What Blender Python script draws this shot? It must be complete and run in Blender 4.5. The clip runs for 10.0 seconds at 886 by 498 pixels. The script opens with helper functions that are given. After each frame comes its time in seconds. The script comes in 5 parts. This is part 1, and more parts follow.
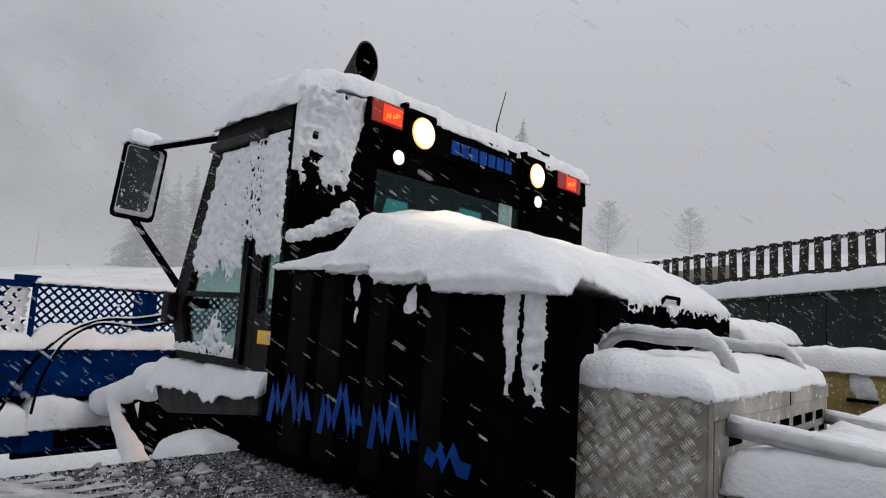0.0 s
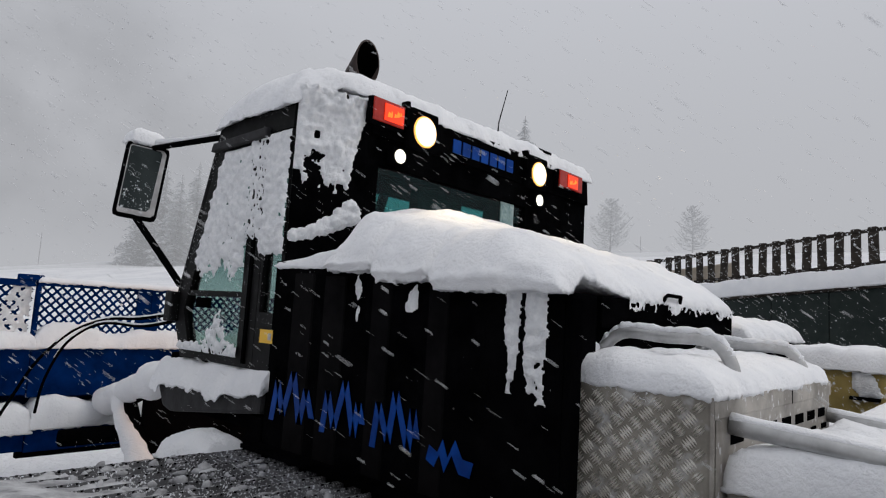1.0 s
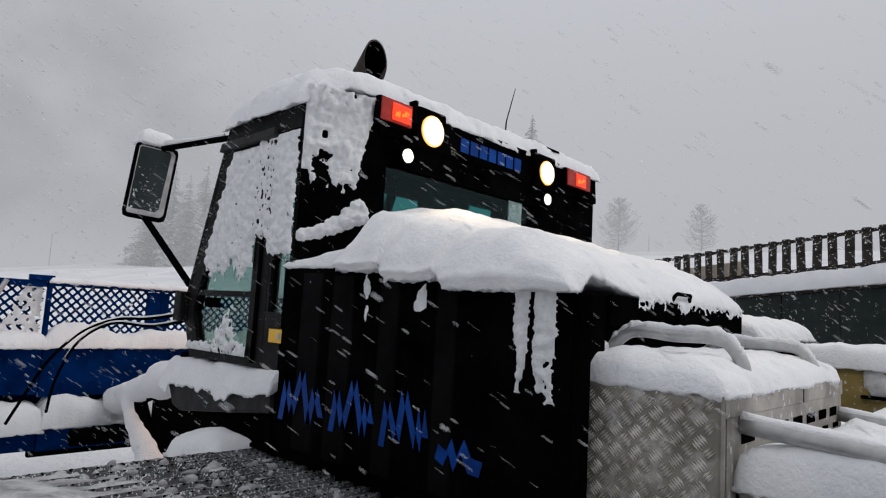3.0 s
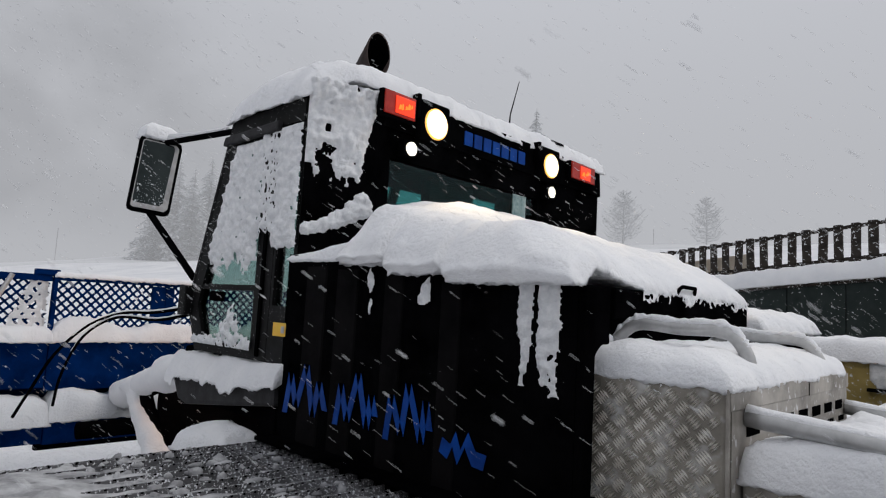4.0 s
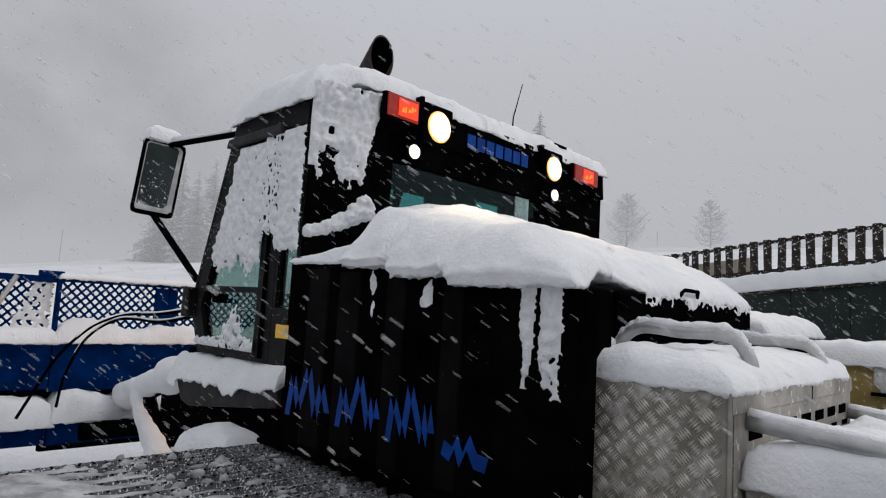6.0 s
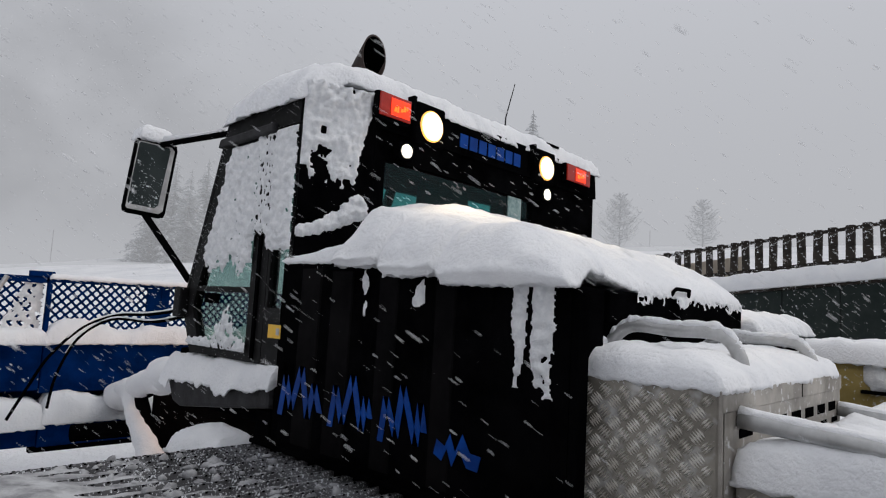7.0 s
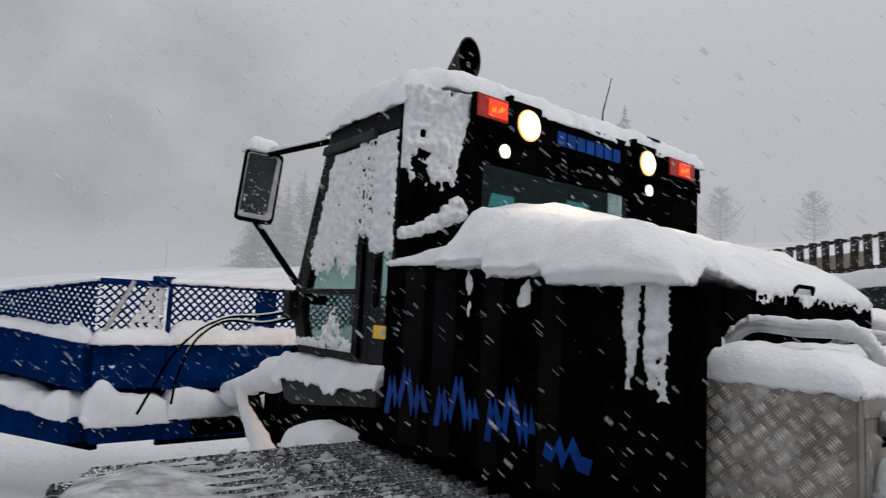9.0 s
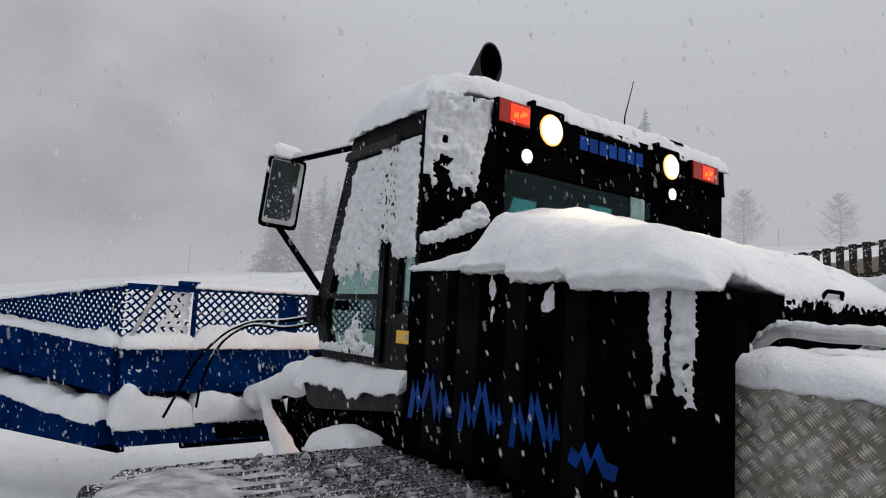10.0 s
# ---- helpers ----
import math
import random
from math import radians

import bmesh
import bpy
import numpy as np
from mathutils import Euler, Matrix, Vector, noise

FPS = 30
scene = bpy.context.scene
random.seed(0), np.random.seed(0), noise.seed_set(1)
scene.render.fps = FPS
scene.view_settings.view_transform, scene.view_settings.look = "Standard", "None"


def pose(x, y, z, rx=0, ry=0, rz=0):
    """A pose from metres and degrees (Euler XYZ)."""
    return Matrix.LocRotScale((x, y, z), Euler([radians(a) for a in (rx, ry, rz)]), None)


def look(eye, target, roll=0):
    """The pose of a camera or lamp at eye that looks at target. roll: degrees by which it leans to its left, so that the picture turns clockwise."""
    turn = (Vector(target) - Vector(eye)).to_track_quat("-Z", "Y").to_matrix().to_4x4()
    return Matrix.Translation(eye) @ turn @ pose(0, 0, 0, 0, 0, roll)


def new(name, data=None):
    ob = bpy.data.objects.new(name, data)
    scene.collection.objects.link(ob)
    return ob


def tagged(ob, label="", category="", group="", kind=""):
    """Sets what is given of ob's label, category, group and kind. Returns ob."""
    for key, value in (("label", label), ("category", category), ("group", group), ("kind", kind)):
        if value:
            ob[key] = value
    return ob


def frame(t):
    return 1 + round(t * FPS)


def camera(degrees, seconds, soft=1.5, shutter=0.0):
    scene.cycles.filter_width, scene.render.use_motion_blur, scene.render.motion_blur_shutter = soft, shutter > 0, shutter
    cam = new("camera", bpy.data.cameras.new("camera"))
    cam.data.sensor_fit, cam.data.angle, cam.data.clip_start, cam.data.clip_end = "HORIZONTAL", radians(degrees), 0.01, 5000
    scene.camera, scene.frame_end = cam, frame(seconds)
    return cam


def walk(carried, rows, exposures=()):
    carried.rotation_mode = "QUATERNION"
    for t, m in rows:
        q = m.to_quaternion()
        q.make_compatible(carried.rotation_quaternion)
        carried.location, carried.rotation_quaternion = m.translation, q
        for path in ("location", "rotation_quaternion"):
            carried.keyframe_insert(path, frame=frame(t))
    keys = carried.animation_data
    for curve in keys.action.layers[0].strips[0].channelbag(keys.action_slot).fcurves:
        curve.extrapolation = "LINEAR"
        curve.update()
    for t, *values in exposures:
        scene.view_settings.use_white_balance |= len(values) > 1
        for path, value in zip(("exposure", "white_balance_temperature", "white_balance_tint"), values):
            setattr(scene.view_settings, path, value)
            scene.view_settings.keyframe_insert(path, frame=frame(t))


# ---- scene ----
cam = camera(69.9, 10.0, soft=1.15, shutter=0.35)
PATH = [
    (0, (0.003, 0.0, 1.501), (1.474, 1.337, 1.723), 3.5),
    (0.5, (0.001, -0.002, 1.503), (1.47, 1.338, 1.725), 3.5),
    (1, (0.003, -0.004, 1.502), (1.47, 1.339, 1.719), 3.4),
    (1.5, (0.006, 0.0, 1.5), (1.468, 1.347, 1.714), 3.4),
    (2, (0.008, 0.001, 1.501), (1.467, 1.353, 1.71), 3.2),
    (2.5, (0.002, -0.002, 1.501), (1.455, 1.355, 1.722), 3.3),
    (4, (0.008, 0.001, 1.499), (1.452, 1.372, 1.693), 3.2),
    (4.5, (0.011, -0.004, 1.502), (1.442, 1.375, 1.725), 3.2),
    (5, (0.01, -0.004, 1.5), (1.435, 1.383, 1.715), 3.2),
    (5.5, (0.008, -0.002, 1.5), (1.437, 1.383, 1.704), 3.3),
    (7, (0.01, -0.007, 1.499), (1.46, 1.356, 1.7), 3.2),
    (7.5, (0.012, -0.009, 1.5), (1.467, 1.348, 1.703), 2.9),
    (8, (0.017, -0.011, 1.5), (1.472, 1.343, 1.719), 2.7),
    (8.5, (0.012, -0.007, 1.498), (1.455, 1.358, 1.727), 2.8),
    (9, (-0.027, 0.028, 1.493), (1.217, 1.582, 1.683), 2.9),
    (9.5, (-0.039, 0.028, 1.495), (1.153, 1.623, 1.686), 3.1),
    (10, (-0.044, 0.031, 1.496), (1.151, 1.622, 1.696), 2.9),
]
walk(cam, [(t, look(eye, target, roll)) for t, eye, target, roll in PATH])

# ---- world and light: overcast snowfall ----
world = bpy.data.worlds.new("overcast")
scene.world = world
world.use_nodes = True
wn, wl = world.node_tree.nodes, world.node_tree.links
wn.clear()
w_out = wn.new("ShaderNodeOutputWorld")
w_bg = wn.new("ShaderNodeBackground")
w_sky = wn.new("ShaderNodeTexSky")
w_sky.sky_type, w_sky.sun_disc = "NISHITA", False
w_sky.sun_elevation, w_sky.sun_rotation = radians(50), radians(150)
w_sat = wn.new("ShaderNodeHueSaturation")
w_sat.inputs["Saturation"].default_value = 0.15
w_mix = wn.new("ShaderNodeMixRGB")
w_mix.inputs["Fac"].default_value = 0.96
w_co = wn.new("ShaderNodeTexCoord")
w_sep = wn.new("ShaderNodeSeparateXYZ")
w_ramp = wn.new("ShaderNodeValToRGB")
for pos, col in ((0.0, (4.45, 4.55, 4.85, 1)), (0.5, (5.55, 5.7, 6.15, 1)), (1.0, (6.5, 6.65, 7.1, 1))):
    e = w_ramp.color_ramp.elements[0] if pos == 0 else (w_ramp.color_ramp.elements[-1] if pos == 1 else w_ramp.color_ramp.elements.new(pos))
    e.position, e.color = pos, col
wl.new(w_co.outputs["Generated"], w_sep.inputs[0])
wl.new(w_sep.outputs["Z"], w_ramp.inputs["Fac"])
wl.new(w_sky.outputs[0], w_sat.inputs["Color"])
wl.new(w_sat.outputs[0], w_mix.inputs["Color1"])
wl.new(w_ramp.outputs[0], w_mix.inputs["Color2"])
wl.new(w_mix.outputs[0], w_bg.inputs["Color"])
wl.new(w_bg.outputs[0], w_out.inputs["Surface"])
w_bg.inputs["Strength"].default_value = 0.1

sun_data = bpy.data.lights.new("sun", "SUN")
sun_data.energy, sun_data.angle, sun_data.color = 0.95, radians(40), (1.0, 0.97, 0.93)
sun = new("sun", sun_data)
sun.matrix_world = look((6, -7, 11), (0, 0, 0))
scene.view_settings.exposure = 0.0


# ---- materials ----
def nodes_of(name):
    m = bpy.data.materials.new(name)
    m.use_nodes = True
    nt = m.node_tree
    return m, nt, nt.nodes["Principled BSDF"]


def noise_tex(nt, scale, detail=6.0, rough=0.6):
    co = nt.nodes.new("ShaderNodeTexCoord")
    n = nt.nodes.new("ShaderNodeTexNoise")
    n.inputs["Scale"].default_value, n.inputs["Detail"].default_value, n.inputs["Roughness"].default_value = scale, detail, rough
    nt.links.new(co.outputs["Object"], n.inputs["Vector"])
    return n


def ramp(nt, source, stops):
    r = nt.nodes.new("ShaderNodeValToRGB")
    while len(r.color_ramp.elements) < len(stops):
        r.color_ramp.elements.new(0.5)
    for el, (pos, col) in zip(r.color_ramp.elements, stops):
        el.position, el.color = pos, (*col, 1)
    nt.links.new(source, r.inputs["Fac"])
    return r


def surface(name, a, b, scale=8.0, rough=(0.5, 0.7), metal=0.0, bump=0.2, bump_scale=40.0, dist=0.004, lo=0.35, hi=0.65, spec=0.5):
    m, nt, p = nodes_of(name)
    p.inputs["Specular IOR Level"].default_value = spec
    n1 = noise_tex(nt, scale)
    c = ramp(nt, n1.outputs["Fac"], ((lo, a), (hi, b)))
    nt.links.new(c.outputs[0], p.inputs["Base Color"])
    n2 = noise_tex(nt, bump_scale)
    rr = nt.nodes.new("ShaderNodeMapRange")
    rr.inputs["To Min"].default_value, rr.inputs["To Max"].default_value = rough
    nt.links.new(n2.outputs["Fac"], rr.inputs["Value"])
    nt.links.new(rr.outputs[0], p.inputs["Roughness"])
    p.inputs["Metallic"].default_value = metal
    bp = nt.nodes.new("ShaderNodeBump")
    bp.inputs["Strength"].default_value, bp.inputs["Distance"].default_value = bump, dist
    nt.links.new(n2.outputs["Fac"], bp.inputs["Height"])
    nt.links.new(bp.outputs[0], p.inputs["Normal"])
    return m


def dusted(name, a, b, amount=0.62, flake=55.0, rough=(0.25, 0.45), metal=0.0, snow=(0.75, 0.77, 0.8), spec=0.12, soft=0.03):
    """A dark finish with wind-blown snow grains stuck to it."""
    m = surface(name, a, b, 6.0, rough, metal, 0.1, 30.0, spec=spec)
    nt = m.node_tree
    p = nt.nodes["Principled BSDF"]
    base = p.inputs["Base Color"].links[0].from_socket
    fine, broad = noise_tex(nt, flake, 3.0), noise_tex(nt, 3.0, 3.0)
    add = nt.nodes.new("ShaderNodeMath")
    add.operation = "MULTIPLY_ADD"
    nt.links.new(broad.outputs["Fac"], add.inputs[0])
    add.inputs[1].default_value = 0.35
    nt.links.new(fine.outputs["Fac"], add.inputs[2])
    mask = ramp(nt, add.outputs[0], ((amount + 0.17, (0, 0, 0)), (amount + 0.17 + soft, (1, 1, 1))))
    mx = nt.nodes.new("ShaderNodeMixRGB")
    nt.links.new(mask.outputs[0], mx.inputs["Fac"])
    nt.links.new(base, mx.inputs["Color1"])
    mx.inputs["Color2"].default_value = (*snow, 1)
    nt.links.new(mx.outputs[0], p.inputs["Base Color"])
    return m


def glow(name, col, strength):
    m, nt, p = nodes_of(name)
    p.inputs["Base Color"].default_value = (*[min(1, c) for c in col], 1)
    p.inputs["Emission Color"].default_value = (*col, 1)
    p.inputs["Emission Strength"].default_value = strength
    p.inputs["Roughness"].default_value = 0.2
    return m


def clear(name, tint, gloss=0.06, sheen=0.05):
    m = bpy.data.materials.new(name)
    m.use_nodes = True
    nt = m.node_tree
    nt.nodes.clear()
    out = nt.nodes.new("ShaderNodeOutputMaterial")
    t, g, mx = (nt.nodes.new(k) for k in ("ShaderNodeBsdfTransparent", "ShaderNodeBsdfGlossy", "ShaderNodeMixShader"))
    mx.inputs["Fac"].default_value = sheen
    t.inputs["Color"].default_value = (*tint, 1)
    g.inputs["Roughness"].default_value = gloss
    nt.links.new(t.outputs[0], mx.inputs[1])
    nt.links.new(g.outputs[0], mx.inputs[2])
    nt.links.new(mx.outputs[0], out.inputs["Surface"])
    return m


SNOW = surface("fresh_snow", (0.78, 0.79, 0.82), (0.85, 0.855, 0.872), 5.0, (0.85, 0.95), 0, 0.75, 62.0, 0.011)
CRUST = surface("wind_packed_snow", (0.68, 0.695, 0.72), (0.85, 0.855, 0.87), 34.0, (0.8, 0.95), 0, 0.7, 110.0, 0.010)
GROUND_SNOW = surface("trodden_snow", (0.70, 0.71, 0.74), (0.82, 0.825, 0.845), 0.6, (0.85, 0.95), 0, 0.8, 9.0, 0.08)
BLACK = dusted("black_paint", (0.0008, 0.0008, 0.001), (0.003, 0.003, 0.0035), 0.78, 90.0, (0.3, 0.45), spec=0.0)
# Paler black: light on the panel's folded facets, put into the colour.
LIT_FOLD = dusted("lit_fold_black", (0.002, 0.002, 0.0024), (0.006, 0.0056, 0.006), 0.80, 90.0, (0.4, 0.6), spec=0.01)
BLACK_CLEAN = surface("black_paint_clean", (0.0008, 0.0008, 0.001), (0.003, 0.003, 0.0035), 3.0, (0.6, 0.8), 0, 0.1, 30.0, spec=0.0)
PLASTIC = dusted("black_plastic", (0.004, 0.004, 0.004), (0.01, 0.01, 0.011), 0.68, 110.0, (0.5, 0.7))
FENDER = surface("dark_grey_plastic", (0.014, 0.014, 0.015), (0.03, 0.03, 0.033), 14.0, (0.55, 0.75), 0, 0.3, 60.0, spec=0.2)
RUBBER = dusted("snowy_rubber", (0.006, 0.006, 0.007), (0.02, 0.02, 0.022), 0.60, 60.0, (0.7, 0.9))
BAR = dusted("snowy_grouser", (0.06, 0.06, 0.063), (0.20, 0.20, 0.21), 0.58, 120.0, (0.6, 0.9))
SLUSH = surface("grey_packed_snow", (0.20, 0.20, 0.21), (0.54, 0.545, 0.56), 11.0, (0.7, 0.9), 0, 0.6, 60.0, 0.008)
INTERIOR = surface("cab_lining", (0.004, 0.0055, 0.0055), (0.010, 0.013, 0.013), 6.0, (0.7, 0.9), spec=0.1)
BLUE = dusted("blue_paint", (0.0007, 0.0105, 0.056), (0.0014, 0.020, 0.105), 0.70, 18.0, (0.35, 0.55), spec=0.0)
LOGO = surface("blue_film", (0.001, 0.028, 0.17), (0.002, 0.055, 0.30), 9.0, (0.35, 0.5), 0, 0.05, spec=0.1)
ALU = dusted("worn_aluminium", (0.20, 0.185, 0.165), (0.46, 0.43, 0.39), 0.62, 26.0, (0.35, 0.55), 0.35, (0.66, 0.66, 0.665), 0.4)
# Shade between the tread bars put into colour: darker plate, paler bars, snow dust.
CHEST = dusted("shaded_plate", (0.17, 0.155, 0.132), (0.33, 0.305, 0.265), 0.53, 13.0, (0.35, 0.55), 0.25, (0.68, 0.68, 0.685), 0.4, 0.28)
TREAD = surface("bright_tread", (0.56, 0.53, 0.48), (0.88, 0.855, 0.82), 12.0, (0.3, 0.45), 0.3, 0.1)
STEEL = surface("galvanised_tube", (0.36, 0.36, 0.36), (0.55, 0.55, 0.55), 12.0, (0.35, 0.55), 0.6, 0.15)
CHROME = surface("mirror_rim", (0.34, 0.33, 0.33), (0.62, 0.60, 0.59), 9.0, (0.3, 0.5), 0.3, 0.1)
RUST = surface("sooty_steel", (0.012, 0.01, 0.01), (0.06, 0.035, 0.03), 9.0, (0.5, 0.75), 0.4, 0.2)
YELLOW = surface("yellow_sticker", (0.75, 0.42, 0.02), (0.8, 0.5, 0.04), 9.0, (0.4, 0.5))
OCHRE = dusted("faded_yellow_paint", (0.30, 0.22, 0.07), (0.42, 0.32, 0.12), 0.66, 40.0, (0.5, 0.7))
SHED = dusted("dark_green_sheet", (0.016, 0.023, 0.022), (0.026, 0.034, 0.032), 0.68, 26.0, (0.5, 0.7))
TIMBER = dusted("weathered_timber", (0.02, 0.017, 0.015), (0.06, 0.05, 0.042), 0.60, 30.0, (0.7, 0.9))
TIMBER_PALE = surface("bare_timber", (0.50, 0.43, 0.34), (0.66, 0.58, 0.48), 10.0, (0.7, 0.9))
# Needles and twigs: frost, with distance haze also put into the base colour.
FROST_HAZE_NEEDLES = surface("frosted_hazed_needles", (0.38, 0.40, 0.42), (0.86, 0.87, 0.89), 2.5, (0.85, 0.95), 0, 0.2)
FROST_HAZE_TWIGS = surface("frosted_hazed_twigs", (0.36, 0.36, 0.37), (0.55, 0.56, 0.58), 2.0, (0.85, 0.95), 0, 0.2)
BARK = surface("frosted_bark", (0.20, 0.19, 0.19), (0.45, 0.45, 0.46), 3.0, (0.85, 0.95), 0, 0.3)
FLAKE = surface("snowflake", (0.71, 0.72, 0.74), (0.77, 0.775, 0.79), 3.0, (0.85, 0.95))
PALE_WINDOW = surface("pale_window_strip", (0.10, 0.20, 0.20), (0.36, 0.46, 0.45), 26.0, (0.4, 0.6), 0, 0.3, 90.0)
GLASS = clear("tinted_glass", (0.68, 0.775, 0.76))
REAR_GLASS = clear("teal_rear_glass", (0.34, 0.70, 0.70), 0.06, 0.025)
# The mirror's dark reflection is put into its base colour.
MIRROR = surface("mirror_glass", (0.018, 0.024, 0.024), (0.05, 0.06, 0.06), 3.0, (0.02, 0.06), 1.0, 0.0)
RED_LENS = surface("red_lens", (0.30, 0.012, 0.006), (0.42, 0.02, 0.01), 30.0, (0.15, 0.3), 0, 0.3, 120.0, 0.002)
RED_LIT = glow("lit_red_lens", (1.0, 0.045, 0.01), 0.75)
AMBER_LIT = glow("lit_filament_spot", (1.0, 0.13, 0.012), 1.7)
LAMP_LIT = glow("lit_work_lamp", (1.0, 0.84, 0.55), 1.7)
# Rim glows to stand in for the lamp's warm halo.
LAMP_HALO = glow("warm_halo_rim", (1.0, 0.50, 0.12), 0.75)
LAMP_COOL = glow("lit_small_lamp", (1.0, 0.93, 0.78), 1.5)


# ---- mesh tools ----
def mesh_of(name, bm, mat, smooth=False):
    me = bpy.data.meshes.new(name)
    bmesh.ops.recalc_face_normals(bm, faces=bm.faces[:])
    bm.to_mesh(me)
    bm.free()
    me.materials.append(mat)
    if smooth:
        me.polygons.foreach_set("use_smooth", [True] * len(me.polygons))
    return me


def part(name, bm, mat, parent=None, label="", smooth=False):
    ob = new(name, mesh_of(name, bm, mat, smooth))
    if parent is not None:
        ob.parent = parent
    if label:
        ob["label"] = label
    return ob


def thing(name, label, category, group=""):
    ob = new(name)
    ob.empty_display_size = 0.1
    return tagged(ob, label, category, group)


def add_box(bm, x0, x1, y0, y1, z0, z1, bevel=0.0):
    vs = [bm.verts.new((x, y, z)) for x in (x0, x1) for y in (y0, y1) for z in (z0, z1)]
    fs = [bm.faces.new([vs[i] for i in q]) for q in ((0, 1, 3, 2), (4, 6, 7, 5), (0, 4, 5, 1), (2, 3, 7, 6), (0, 2, 6, 4), (1, 5, 7, 3))]
    if bevel:
        es = list({e for f in fs for e in f.edges})
        bmesh.ops.bevel(bm, geom=es, offset=bevel, segments=2, affect="EDGES", profile=0.6)
    return bm


def box(x0, x1, y0, y1, z0, z1, bevel=0.0):
    return add_box(bmesh.new(), x0, x1, y0, y1, z0, z1, bevel)


def add_tube(bm, pts, r, n=10, cap=True):
    pts = [Vector(p) for p in pts]
    rings = []
    side = None
    for i, p in enumerate(pts):
        d = (pts[min(i + 1, len(pts) - 1)] - pts[max(i - 1, 0)]).normalized()
        if side is None:
            side = d.orthogonal().normalized()
        side = (side - d * side.dot(d)).normalized()
        up = d.cross(side)
        rr = r[i] if isinstance(r, (list, tuple)) else r
        rings.append([bm.verts.new(p + (side * math.cos(a) + up * math.sin(a)) * rr) for a in (2 * math.pi * k / n for k in range(n))])
    for a, b in zip(rings, rings[1:]):
        for k in range(n):
            bm.faces.new((a[k], a[(k + 1) % n], b[(k + 1) % n], b[k]))
    if cap:
        bm.faces.new(rings[0][::-1])
        bm.faces.new(rings[-1])
    return bm


def smooth_path(pts, steps=6):
    pts = [Vector(p) for p in pts]
    out = []
    for i in range(len(pts) - 1):
        a, b, c, d = pts[max(i - 1, 0)], pts[i], pts[i + 1], pts[min(i + 2, len(pts) - 1)]
        for k in range(steps):
            t = k / steps
            out.append(0.5 * (2 * b + (c - a) * t + (2 * a - 5 * b + 4 * c - d) * t * t + (3 * b - a - 3 * c + d) * t ** 3))
    return out + [pts[-1]]


def tube(pts, r, n=10):
    return add_tube(bmesh.new(), pts, r, n)


def add_prism(bm, poly, axis, a, b):
    """A closed outline, drawn in the plane across axis, pulled from a to b."""
    def at(p, c):
        return {"x": (c, p[0], p[1]), "y": (p[0], c, p[1]), "z": (p[0], p[1], c)}[axis]
    lo = [bm.verts.new(at(p, a)) for p in poly]
    hi = [bm.verts.new(at(p, b)) for p in poly]
    bm.faces.new(lo)
    bm.faces.new(hi[::-1])
    for i in range(len(poly)):
        j = (i + 1) % len(poly)
        bm.faces.new((lo[i], hi[i], hi[j], lo[j]))
    return bm


def prism(poly, axis, a, b, bevel=0.0):
    bm = add_prism(bmesh.new(), poly, axis, a, b)
    if bevel:
        bmesh.ops.bevel(bm, geom=bm.edges[:], offset=bevel, segments=2, affect="EDGES", profile=0.6)
    return bm


def frame_bm(outer, inner, axis, a, b):
    """A flat ring between two outlines of as many corners, pulled from a to b across axis."""
    def at(p, c):
        return {"x": (c, p[0], p[1]), "y": (p[0], c, p[1]), "z": (p[0], p[1], c)}[axis]
    bm = bmesh.new()
    v = [[bm.verts.new(at(p, c)) for p in o] for c in (a, b) for o in (outer, inner)]
    n = len(outer)
    for i in range(n):
        j = (i + 1) % n
        for q, w in ((0, 1), (3, 2), (2, 0), (1, 3)):
            bm.faces.new((v[q][i], v[q][j], v[w][j], v[w][i]))
    return bm


def lumpy(bm, amp, freq, seed=0.0):
    """Push a round mesh in and out by noise."""
    bm.normal_update()
    moves = [(v, v.normal * amp * (ns(v.co.x * freq + seed, v.co.y * freq, v.co.z * freq) + 0.4 * ns(v.co.x * freq * 3, v.co.y * freq * 3 + seed, v.co.z * freq * 3))) for v in bm.verts]
    for v, d in moves:
        v.co += d
    return bm


def disc_y(x, z, r, y0, y1, n=24):
    return tube([(x, y0, z), (x, y1, z)], r, n)


def ns(x, y, z=0.0):
    return noise.noise((x, y, z))


